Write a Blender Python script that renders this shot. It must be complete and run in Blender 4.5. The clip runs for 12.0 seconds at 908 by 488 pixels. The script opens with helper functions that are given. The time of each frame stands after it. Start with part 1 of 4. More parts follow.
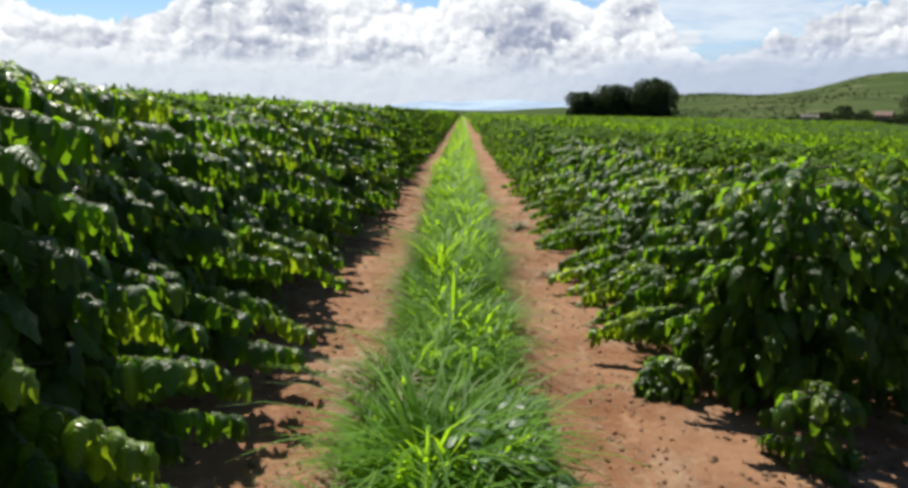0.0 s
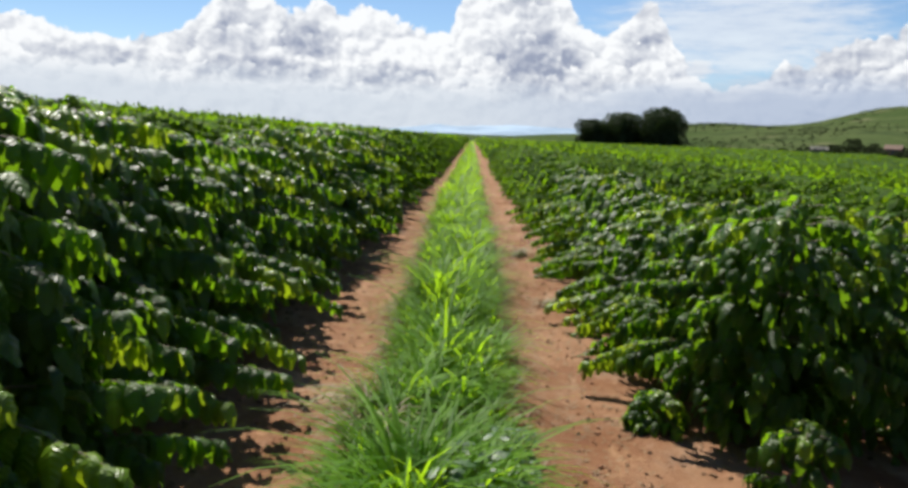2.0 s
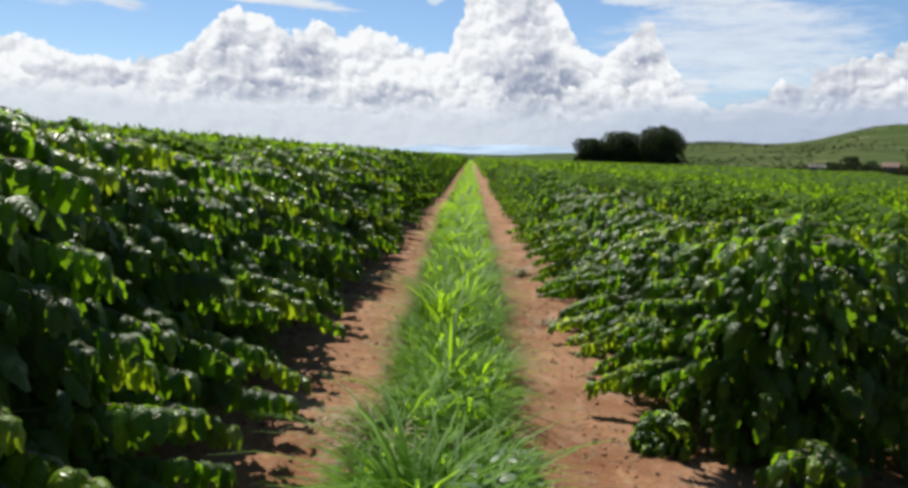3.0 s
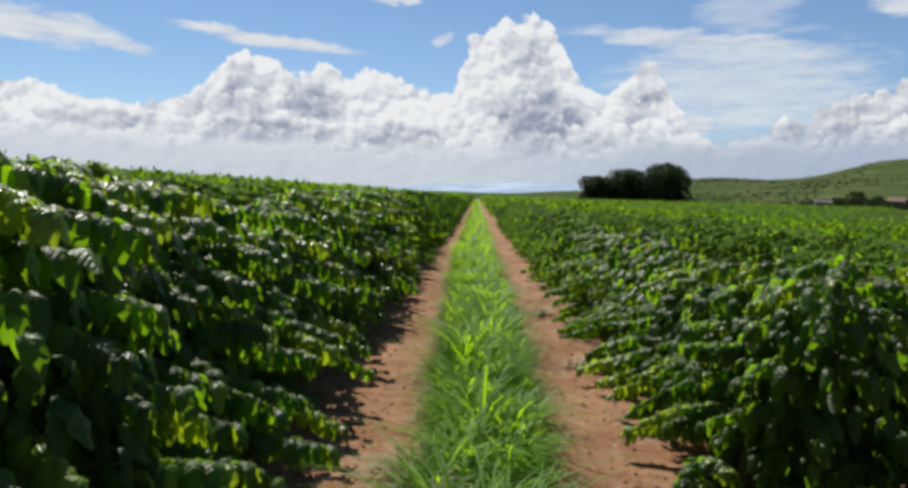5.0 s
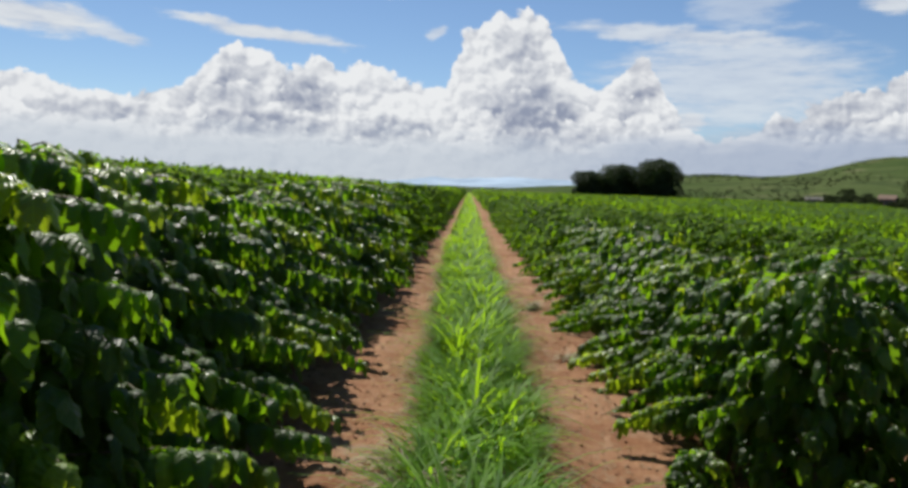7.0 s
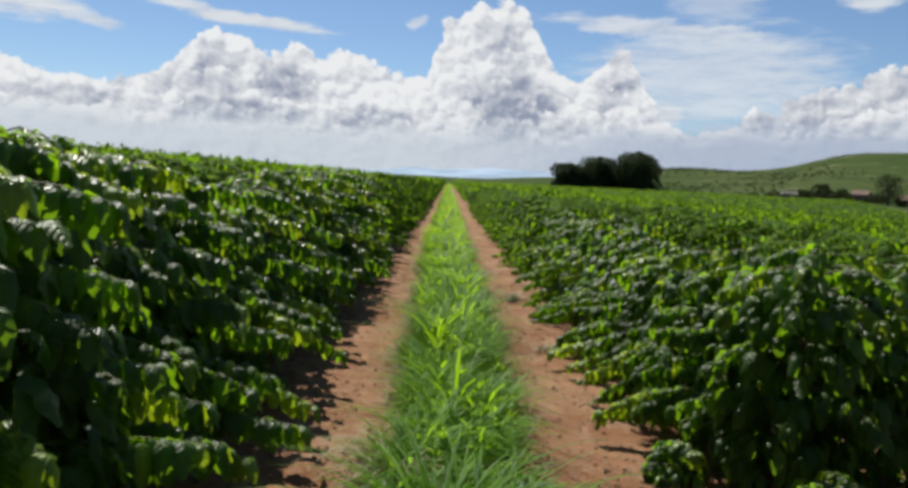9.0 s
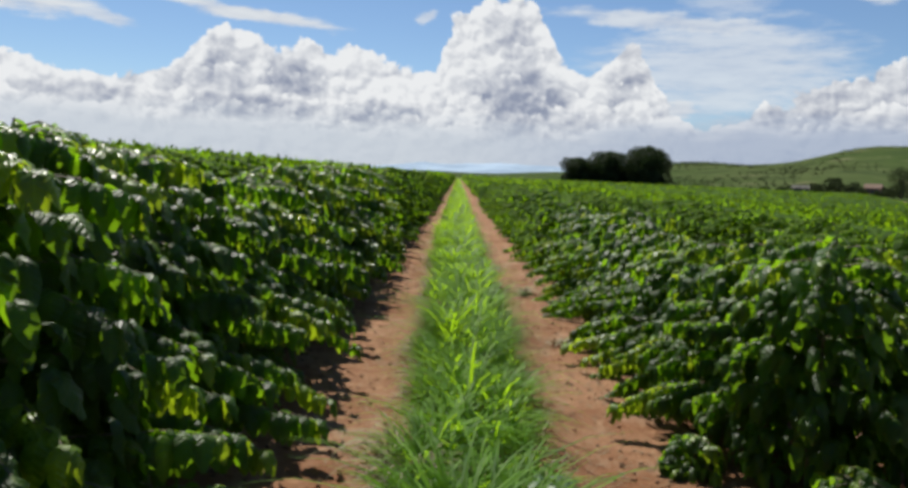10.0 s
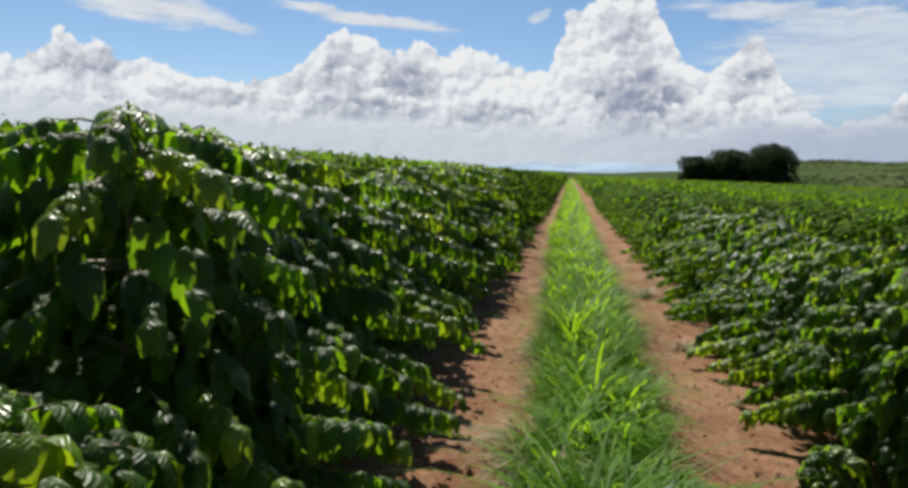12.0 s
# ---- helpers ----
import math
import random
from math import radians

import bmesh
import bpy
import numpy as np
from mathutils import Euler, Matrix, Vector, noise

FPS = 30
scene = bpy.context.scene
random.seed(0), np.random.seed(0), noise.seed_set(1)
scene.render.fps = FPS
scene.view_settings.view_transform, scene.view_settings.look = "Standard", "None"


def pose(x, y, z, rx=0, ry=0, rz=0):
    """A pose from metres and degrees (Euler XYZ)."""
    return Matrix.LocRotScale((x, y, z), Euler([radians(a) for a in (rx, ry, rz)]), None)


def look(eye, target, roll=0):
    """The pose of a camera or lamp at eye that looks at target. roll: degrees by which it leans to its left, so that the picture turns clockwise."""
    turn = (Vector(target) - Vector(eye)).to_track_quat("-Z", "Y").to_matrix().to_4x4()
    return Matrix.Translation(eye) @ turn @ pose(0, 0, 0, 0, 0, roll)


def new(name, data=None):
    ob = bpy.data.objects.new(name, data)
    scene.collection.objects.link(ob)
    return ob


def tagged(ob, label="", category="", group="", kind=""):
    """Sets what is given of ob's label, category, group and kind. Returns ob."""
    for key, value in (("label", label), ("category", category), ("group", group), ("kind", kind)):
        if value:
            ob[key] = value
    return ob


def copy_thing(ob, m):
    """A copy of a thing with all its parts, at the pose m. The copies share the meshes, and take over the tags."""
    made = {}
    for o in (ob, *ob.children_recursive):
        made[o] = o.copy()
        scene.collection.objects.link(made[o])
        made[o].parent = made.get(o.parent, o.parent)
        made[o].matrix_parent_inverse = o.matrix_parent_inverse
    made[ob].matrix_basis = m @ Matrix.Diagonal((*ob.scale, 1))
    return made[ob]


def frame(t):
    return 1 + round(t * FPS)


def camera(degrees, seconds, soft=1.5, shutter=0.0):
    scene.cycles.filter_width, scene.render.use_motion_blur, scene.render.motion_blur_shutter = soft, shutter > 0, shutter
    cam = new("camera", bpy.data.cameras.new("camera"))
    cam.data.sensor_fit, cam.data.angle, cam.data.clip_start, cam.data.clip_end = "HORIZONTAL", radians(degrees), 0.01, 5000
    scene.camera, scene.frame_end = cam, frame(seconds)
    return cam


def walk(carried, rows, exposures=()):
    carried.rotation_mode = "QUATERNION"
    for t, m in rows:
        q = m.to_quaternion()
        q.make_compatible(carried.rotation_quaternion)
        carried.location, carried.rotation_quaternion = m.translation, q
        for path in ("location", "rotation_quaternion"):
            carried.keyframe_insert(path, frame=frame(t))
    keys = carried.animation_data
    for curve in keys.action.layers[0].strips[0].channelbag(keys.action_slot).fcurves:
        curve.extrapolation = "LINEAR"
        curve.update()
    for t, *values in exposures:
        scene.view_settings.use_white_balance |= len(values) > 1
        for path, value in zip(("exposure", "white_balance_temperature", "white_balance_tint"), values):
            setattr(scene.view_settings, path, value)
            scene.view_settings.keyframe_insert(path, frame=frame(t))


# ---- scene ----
cam = camera(61.9, 12.0, soft=3.5)
PATH = [
    (0, (0.041, 0.091, 1.55), (0.024, 2.061, 1.208), 0.9),
    (0.5, (0.102, 0.099, 1.56), (0.038, 2.071, 1.229), 0.7),
    (1, (0.137, 0.076, 1.587), (0.071, 2.051, 1.278), 1.0),
    (1.5, (0.126, 0.059, 1.594), (0.075, 2.036, 1.299), 1.8),
    (2, (0.123, 0.067, 1.592), (0.086, 2.047, 1.31), 2.2),
    (2.5, (0.12, 0.067, 1.594), (0.081, 2.05, 1.337), 2.1),
    (4.5, (-0.071, 0.102, 1.609), (-0.099, 2.096, 1.453), 1.4),
    (5, (-0.089, 0.106, 1.619), (-0.145, 2.101, 1.488), 1.4),
    (5.5, (-0.095, 0.116, 1.616), (-0.157, 2.112, 1.491), 1.6),
    (6, (-0.1, 0.133, 1.602), (-0.147, 2.128, 1.473), 1.7),
    (6.5, (-0.098, 0.128, 1.6), (-0.135, 2.123, 1.462), 1.8),
    (8.5, (-0.106, 0.111, 1.608), (-0.122, 2.104, 1.445), 2.6),
    (9, (-0.114, 0.124, 1.603), (-0.092, 2.116, 1.434), 2.6),
    (9.5, (-0.112, 0.153, 1.589), (-0.087, 2.145, 1.41), 2.5),
    (10, (-0.145, 0.131, 1.593), (-0.148, 2.122, 1.41), 2.4),
    (10.5, (-0.133, 0.126, 1.591), (-0.166, 2.117, 1.406), 2.6),
    (11, (-0.149, 0.107, 1.6), (-0.244, 2.096, 1.412), 2.7),
    (11.5, (-0.171, 0.085, 1.606), (-0.352, 2.067, 1.411), 2.7),
    (12, (-0.242, 0.088, 1.584), (-0.536, 2.057, 1.39), 2.1),
]
walk(cam, [(t, look(eye, target, roll)) for t, eye, target, roll in PATH],
     [(0, 0.94), (1.5, 0.89), (2.5, 0.86), (4.5, 0.70), (5.5, 0.64), (12, 0.65)])

# ---- world, sun, exposure ----
SUN_AZ, SUN_EL = -21.0, 53.0        # degrees from the path's direction (to the left), and above the horizon


def link_value(nt, socket, value):
    if isinstance(value, bpy.types.NodeSocket):
        nt.links.new(value, socket)
    elif value is not None:
        socket.default_value = value


def calc(nt, op, a, b=None, c=None, clamp=False):
    n = nt.nodes.new("ShaderNodeMath")
    n.operation, n.use_clamp = op, clamp
    for s, v in zip(n.inputs, (a, b, c)):
        link_value(nt, s, v)
    return n.outputs[0]


def vec(nt, op, a, b=None):
    n = nt.nodes.new("ShaderNodeVectorMath")
    n.operation = op
    link_value(nt, n.inputs[0], a)
    if op == "SCALE":
        link_value(nt, n.inputs["Scale"], b)
    else:
        link_value(nt, n.inputs[1], b)
    return n.outputs[0]


def step(nt, value, lo, hi, to0=0.0, to1=1.0):
    n = nt.nodes.new("ShaderNodeMapRange")
    n.interpolation_type = "SMOOTHSTEP"
    link_value(nt, n.inputs[0], value)
    for i, v in zip((1, 2, 3, 4), (lo, hi, to0, to1)):
        n.inputs[i].default_value = v
    return n.outputs[0]


def mix(nt, fac, a, b, blend="MIX"):
    n = nt.nodes.new("ShaderNodeMix")
    n.data_type, n.blend_type = "RGBA", blend
    link_value(nt, n.inputs[0], fac)
    for s, v in ((n.inputs[6], a), (n.inputs[7], b)):
        link_value(nt, s, (*v, 1.0) if isinstance(v, tuple) and len(v) == 3 else v)
    return n.outputs[2]


def fbm(nt, vector, scale, detail=4.0, rough=0.55, out=0):
    n = nt.nodes.new("ShaderNodeTexNoise")
    link_value(nt, n.inputs["Vector"], vector)
    n.inputs["Scale"].default_value = scale
    n.inputs["Detail"].default_value = detail
    n.inputs["Roughness"].default_value = rough
    return n.outputs[out]


def puffs(nt, vector, scale, detail=2.0):
    n = nt.nodes.new("ShaderNodeTexVoronoi")
    n.feature = "SMOOTH_F1"
    link_value(nt, n.inputs["Vector"], vector)
    n.inputs["Scale"].default_value = scale
    n.inputs["Detail"].default_value = detail
    n.inputs["Roughness"].default_value = 0.55
    n.inputs["Smoothness"].default_value = 0.35
    return n.outputs["Distance"]


def ramp(nt, value, stops):
    n = nt.nodes.new("ShaderNodeValToRGB")
    n.color_ramp.interpolation = "B_SPLINE"
    link_value(nt, n.inputs[0], value)
    while len(n.color_ramp.elements) < len(stops):
        n.color_ramp.elements.new(0.5)
    for e, (p, v) in zip(n.color_ramp.elements, stops):
        e.position = p
        e.color = (v, v, v, 1) if isinstance(v, float) else (*v, 1)
    return n.outputs[0]


# heights in degrees of the cumulus bank's outline, by bearing
CLOUD_TOPS = ((-45, 8.2), (-38.4, 6.4), (-37.9, 7.6), (-36, 8.9), (-32, 8.6), (-30.4, 6.9), (-28.2, 7.6), (-26.4, 6.3),
              (-23.7, 7.3), (-21, 7.2), (-19.3, 9.0), (-17.1, 11.3), (-15.1, 9.6), (-8.4, 9.8), (-4.9, 9.3), (-1.7, 8.5), (-1.0, 12.3),
              (1.4, 13.5), (4.4, 14.1), (5.9, 12.9), (6.9, 10.2), (9.6, 8.6), (11.3, 9.4), (12.5, 11.8), (13.8, 9.0), (15.4, 5.0),
              (19.5, 5.4), (21.5, 6.2), (24.0, 7.4), (26.0, 8.0), (28.5, 8.8), (33, 10.0))
# soft grey cores and bases: bearing, height, half width, half height, strength
CLOUD_GREYS = ((-34.5, 6.2, 3.2, 1.1, 0.8), (-21.8, 6.0, 2.2, 0.8, 0.6), (-17.4, 7.0, 1.9, 1.9, 0.55), (-12.3, 6.5, 2.2, 1.4, 0.95),
               (-15.5, 4.3, 5.0, 0.9, 0.85), (-6.5, 4.2, 4.0, 0.8, 0.85), (4.6, 5.6, 3.4, 2.3, 1.0), (6.0, 4.4, 4.0, 0.9, 0.6),
               (4.0, 9.2, 1.6, 2.0, 0.55), (-26.0, 4.6, 4.5, 0.7, 0.5), (24.5, 5.0, 5.0, 0.9, 0.6), (17.0, 6.8, 4.5, 1.4, 0.3), (25.0, 7.0, 8.0, 3.0, 0.45), (12.0, 8.0, 2.5, 4.0, 0.35))
# small clouds and high streaks: bearing, height, half width, half height, slope, strength
CLOUD_BITS = ((-30.5, 10.3, 5.4, 1.2, -0.05, 1.0), (-25.5, 9.5, 3.0, 0.5, -0.12, 0.8), (-15.5, 10.7, 7.0, 0.55, -0.09, 1.0),
              (15.5, 11.2, 9.0, 0.8, -0.08, 0.85), (18.5, 8.0, 9.5, 3.8, 0.0, 0.75), (19.0, 13.3, 3.4, 1.9, 0.0, 0.5),
              (-6.3, 14.1, 2.0, 0.45, 0.0, 0.9), (-2.8, 11.3, 0.8, 0.5, 0.3, 0.7), (15.8, 5.3, 1.9, 0.75, 0.0, 1.0),
              (28.3, 12.9, 2.0, 1.1, 0.0, 0.9), (-22.0, 15.8, 6.0, 0.8, 0.0, 0.7))


def build_world():
    world = bpy.data.worlds.new("sky")
    world.use_nodes = True
    nt = world.node_tree
    nt.nodes.clear()
    out = nt.nodes.new("ShaderNodeOutputWorld")
    back = nt.nodes.new("ShaderNodeBackground")
    sky = nt.nodes.new("ShaderNodeTexSky")
    sky.sky_type, sky.sun_disc = "NISHITA", False
    sky.sun_elevation, sky.sun_rotation = radians(SUN_EL), radians(SUN_AZ)
    sky.altitude, sky.air_density, sky.dust_density, sky.ozone_density = 900, 1.0, 0.3, 2.2
    blue = mix(nt, 1.0, sky.outputs[0], (0.100, 0.110, 0.120), "MULTIPLY")
    gen = nt.nodes.new("ShaderNodeTexCoord").outputs["Generated"]
    sep = nt.nodes.new("ShaderNodeSeparateXYZ")
    nt.links.new(vec(nt, "NORMALIZE", gen), sep.inputs[0])
    az = calc(nt, "MULTIPLY", calc(nt, "ARCTAN2", sep.outputs[0], sep.outputs[1]), 57.2958)
    el = calc(nt, "MULTIPLY", calc(nt, "ARCSINE", sep.outputs[2]), 57.2958)
    com = nt.nodes.new("ShaderNodeCombineXYZ")
    link_value(nt, com.inputs[0], az)
    link_value(nt, com.inputs[1], calc(nt, "MULTIPLY", el, 1.15))
    p = com.outputs[0]
    half = (0.5, 0.5, 0.5)
    w1 = vec(nt, "SCALE", vec(nt, "SUBTRACT", fbm(nt, p, 0.5, 5.0, 0.55, 1), half), 1.5)
    pw = vec(nt, "ADD", p, w1)
    sw = nt.nodes.new("ShaderNodeSeparateXYZ")
    nt.links.new(pw, sw.inputs[0])
    azw, elw = sw.outputs[0], calc(nt, "DIVIDE", sw.outputs[1], 1.15)
    top = calc(nt, "MULTIPLY", ramp(nt, calc(nt, "DIVIDE", calc(nt, "ADD", azw, 45.0), 80.0),
                                    [((a + 45) / 80, h / 16) for a, h in CLOUD_TOPS]), 16.0)
    def spot(a, h, ra, rh, slope=0.0, x=azw, y=elw):
        dx = calc(nt, "SUBTRACT", x, a)
        dy = calc(nt, "SUBTRACT", calc(nt, "SUBTRACT", y, h), calc(nt, "MULTIPLY", dx, slope))
        dx, dy = calc(nt, "DIVIDE", dx, ra), calc(nt, "DIVIDE", dy, rh)
        return calc(nt, "ADD", calc(nt, "MULTIPLY", dx, dx), calc(nt, "MULTIPLY", dy, dy))

    grey = None
    for a, h, ra, rh, k in CLOUD_GREYS:
        g = step(nt, spot(a, h, ra, rh), 0.05, 1.8, 0.68 * k, 0.0)
        grey = g if grey is None else calc(nt, "MAXIMUM", grey, g)
    # banks of billows one before the other: each billow lit from above and shaded below, grey bases
    bank, white = None, None
    for i, (lower, rough_edge, size, depth) in enumerate(((1.0, 1.6, 0.42, 4.5), (0.80, 2.2, 0.42, 3.2), (0.60, 2.2, 0.5, 2.6), (0.43, 1.8, 0.6, 1.6))):
        q = vec(nt, "ADD", pw, (17.3 * i, 5.1 * i, 3.0 * i))
        here = puffs(nt, q, size, 3.0)
        above = puffs(nt, vec(nt, "ADD", q, (-0.32, 0.45, 0.0)), size, 3.0)
        relief = calc(nt, "MULTIPLY", calc(nt, "SUBTRACT", above, here), 1.15)
        swell = calc(nt, "MULTIPLY", calc(nt, "SUBTRACT", fbm(nt, q, 0.16, 3.0), 0.5), 0.0 if i == 0 else 3.6)
        round_off = calc(nt, "MULTIPLY", calc(nt, "SUBTRACT", 0.45, here), rough_edge)
        crown = calc(nt, "ADD", calc(nt, "ADD", calc(nt, "MULTIPLY", top, lower), swell), round_off)
        edge = calc(nt, "SUBTRACT", crown, elw)
        mask = step(nt, edge, -0.05, 0.22 + 0.03 * i)
        light = calc(nt, "ADD", step(nt, edge, 0.2, depth, 0.95, 0.66), relief)
        light = calc(nt, "SUBTRACT", light, grey, clamp=True)
        tone = mix(nt, light, (0.36, 0.41, 0.54), (1.06, 1.08, 1.10))
        bank = mask if bank is None else calc(nt, "MAXIMUM", bank, mask)
        white = tone if white is None else mix(nt, mask, white, tone)
    streak = None
    stretched = vec(nt, "MULTIPLY", p, (0.25, 1.1, 1.0))
    rag = calc(nt, "MULTIPLY", calc(nt, "SUBTRACT", fbm(nt, stretched, 0.9, 6.0, 0.65), 0.5), 2.6)
    for a, h, ra, rh, slope, k in CLOUD_BITS:
        s = step(nt, calc(nt, "ADD", spot(a, h, ra, rh, slope), rag), 0.1, 1.25, k, 0.0)
        streak = s if streak is None else calc(nt, "MAXIMUM", streak, s)
    colour = mix(nt, streak, blue, mix(nt, step(nt, rag, -0.5, 0.8), (0.92, 0.97, 1.02), (0.68, 0.74, 0.86)))
    # broken cumulus over the rest of the sky, above the view
    high = calc(nt, "MULTIPLY", step(nt, fbm(nt, vec(nt, "MULTIPLY", gen, (1.0, 1.0, 1.8)), 3.2, 6.0, 0.6), 0.64, 0.74),
                step(nt, el, 16.0, 24.0))
    colour = mix(nt, high, colour, (0.85, 0.87, 0.92))
    colour = mix(nt, bank, colour, white)
    hazy = mix(nt, step(nt, az, -5.0, 22.0), (0.72, 0.79, 0.88), (0.48, 0.57, 0.74))
    low = calc(nt, "ADD", el, calc(nt, "MULTIPLY", calc(nt, "SUBTRACT", fbm(nt, stretched, 0.8, 5.0), 0.5), 3.0))
    low = calc(nt, "SUBTRACT", low, step(nt, az, 8.0, 18.0, 0.0, 0.8))
    haze = calc(nt, "MULTIPLY", step(nt, low, 2.2, 5.0, 1.0, 0.0), 0.88)
    colour = mix(nt, haze, colour, hazy)
    nt.links.new(colour, back.inputs[0])
    back.inputs[1].default_value = 0.5
    nt.links.new(back.outputs[0], out.inputs[0])
    scene.world = world


build_world()
sun = new("sun", bpy.data.lights.new("sun", "SUN"))
sun.data.energy, sun.data.angle, sun.data.color = 5.0, radians(0.53), (1.0, 0.95, 0.86)
sa, se = radians(SUN_AZ), radians(SUN_EL)
sun.matrix_world = look((math.sin(sa) * math.cos(se) * 50, math.cos(sa) * math.cos(se) * 50, math.sin(se) * 50), (0, 0, 0))


# ---- materials ----
def material(name, rough=0.7):
    m = bpy.data.materials.new(name)
    m.use_nodes = True
    nt = m.node_tree
    bsdf = nt.nodes["Principled BSDF"]
    bsdf.inputs["Roughness"].default_value = rough
    return m, nt, bsdf


def bump(nt, bsdf, height, strength, distance):
    b = nt.nodes.new("ShaderNodeBump")
    b.inputs["Strength"].default_value, b.inputs["Distance"].default_value = strength, distance
    link_value(nt, b.inputs["Height"], height)
    nt.links.new(b.outputs[0], bsdf.inputs["Normal"])


def position(nt):
    return nt.nodes.new("ShaderNodeNewGeometry").outputs["Position"]


def island(nt):
    return nt.nodes.new("ShaderNodeNewGeometry").outputs["Random Per Island"]


def own_random(nt):
    return nt.nodes.new("ShaderNodeObjectInfo").outputs["Random"]


def leaf_material(name, dark, light, glow, through_part, rough, per_object=False, gloss=0.5, veins=False):
    """A leaf: waxy skin over a body that lets some light through; each leaf has its own shade of green."""
    m, nt, bsdf = material(name, rough)
    rnd = own_random(nt) if per_object else island(nt)
    pos = position(nt)
    patch = fbm(nt, pos, 2.2, 3.0)
    f = calc(nt, "ADD", calc(nt, "MULTIPLY", rnd, 0.75), calc(nt, "MULTIPLY", calc(nt, "SUBTRACT", patch, 0.5), 0.9), clamp=True)
    col = mix(nt, f, dark, light)
    grain = fbm(nt, pos, 70.0, 3.0)
    col = mix(nt, calc(nt, "MULTIPLY", grain, 0.35), col, tuple(0.55 * c for c in dark))
    nt.links.new(col, bsdf.inputs["Base Color"])
    bsdf.inputs["Specular IOR Level"].default_value = gloss
    relief = fbm(nt, pos, 38.0, 2.0)
    if veins:
        uv = nt.nodes.new("ShaderNodeUVMap")
        uv.uv_map = "UVMap"
        su = nt.nodes.new("ShaderNodeSeparateXYZ")
        nt.links.new(uv.outputs[0], su.inputs[0])
        across = calc(nt, "ABSOLUTE", su.outputs[1])
        wave = calc(nt, "SINE", calc(nt, "MULTIPLY", calc(nt, "SUBTRACT", su.outputs[0], calc(nt, "MULTIPLY", across, 0.13)), 50.0))
        relief = calc(nt, "ADD", calc(nt, "MULTIPLY", wave, 0.32), relief)
        col = mix(nt, step(nt, across, 0.03, 0.14, 0.45, 0.0), col, tuple(1.6 * c for c in light))
        nt.links.new(col, bsdf.inputs["Base Color"])
    bump(nt, bsdf, relief, 0.4 if veins else 0.35, 0.012)
    tr = nt.nodes.new("ShaderNodeBsdfTranslucent")
    link_value(nt, tr.inputs[0], mix(nt, rnd, tuple(0.7 * c for c in glow), glow))
    ms = nt.nodes.new("ShaderNodeMixShader")
    ms.inputs[0].default_value = through_part
    nt.links.new(bsdf.outputs[0], ms.inputs[1])
    nt.links.new(tr.outputs[0], ms.inputs[2])
    nt.links.new(ms.outputs[0], nt.nodes["Material Output"].inputs[0])
    return m


DEEP, MID_GREEN, THROUGH = (0.014, 0.0396, 0.00256), (0.046, 0.0991, 0.00512), (0.28, 0.54, 0.010)
FRESH, FRESHER, FRESH_THROUGH = (0.0624, 0.131, 0.00499), (0.125, 0.212, 0.00749), (0.468, 0.64, 0.0156)
LEAF = leaf_material("coffee_leaf", DEEP, MID_GREEN, THROUGH, 0.42, 0.42, gloss=0.34, veins=True)
LEAF_YOUNG = leaf_material("young_coffee_leaf", FRESH, FRESHER, FRESH_THROUGH, 0.42, 0.35, gloss=0.45, veins=True)
LEAF_ONE = leaf_material("single_coffee_leaf", DEEP, MID_GREEN, THROUGH, 0.42, 0.42, True, 0.34, True)
LEAF_ONE_YOUNG = leaf_material("single_young_leaf", FRESH, FRESHER, FRESH_THROUGH, 0.42, 0.35, True, 0.45, True)
LEAF_DULL = leaf_material("coffee_leaf_spray", (0.0236, 0.0562, 0.00281), (0.0478, 0.0958, 0.0045), THROUGH, 0.42, 0.75, gloss=0.08)
LEAF_DULL_YOUNG = leaf_material("young_coffee_spray", (0.0422, 0.0927, 0.00337), (0.079, 0.146, 0.00562), (0.236, 0.394, 0.0079), 0.42, 0.75, gloss=0.08)
GRASS = leaf_material("grass_blade", (0.0296, 0.0925, 0.00296), (0.17, 0.348, 0.0104), (0.4, 0.666, 0.0148), 0.5, 0.55, gloss=0.15)
DRY = leaf_material("dry_grass_blade", (0.169, 0.141, 0.0731), (0.293, 0.253, 0.152), (0.253, 0.214, 0.112), 0.2, 0.65, gloss=0.25)
LITTER = leaf_material("dead_leaf", (0.0958, 0.0506, 0.0253), (0.225, 0.141, 0.079), (0.141, 0.0731, 0.0337), 0.1, 0.75, gloss=0.2)
WEED = leaf_material("weed_leaf", (0.0309, 0.079, 0.0169), (0.0675, 0.146, 0.0337), (0.112, 0.225, 0.0281), 0.3, 0.5)
TREE_LEAF = leaf_material("tree_leaf", (0.0124, 0.027, 0.00897), (0.0337, 0.0562, 0.0169), (0.0562, 0.101, 0.0225), 0.2, 0.6, gloss=0.2)
SCRUB_LEAF = leaf_material("scrub_leaf", (0.0337, 0.0478, 0.0192), (0.0591, 0.0759, 0.0326), (0.0562, 0.079, 0.0281), 0.25, 0.8, gloss=0.05)


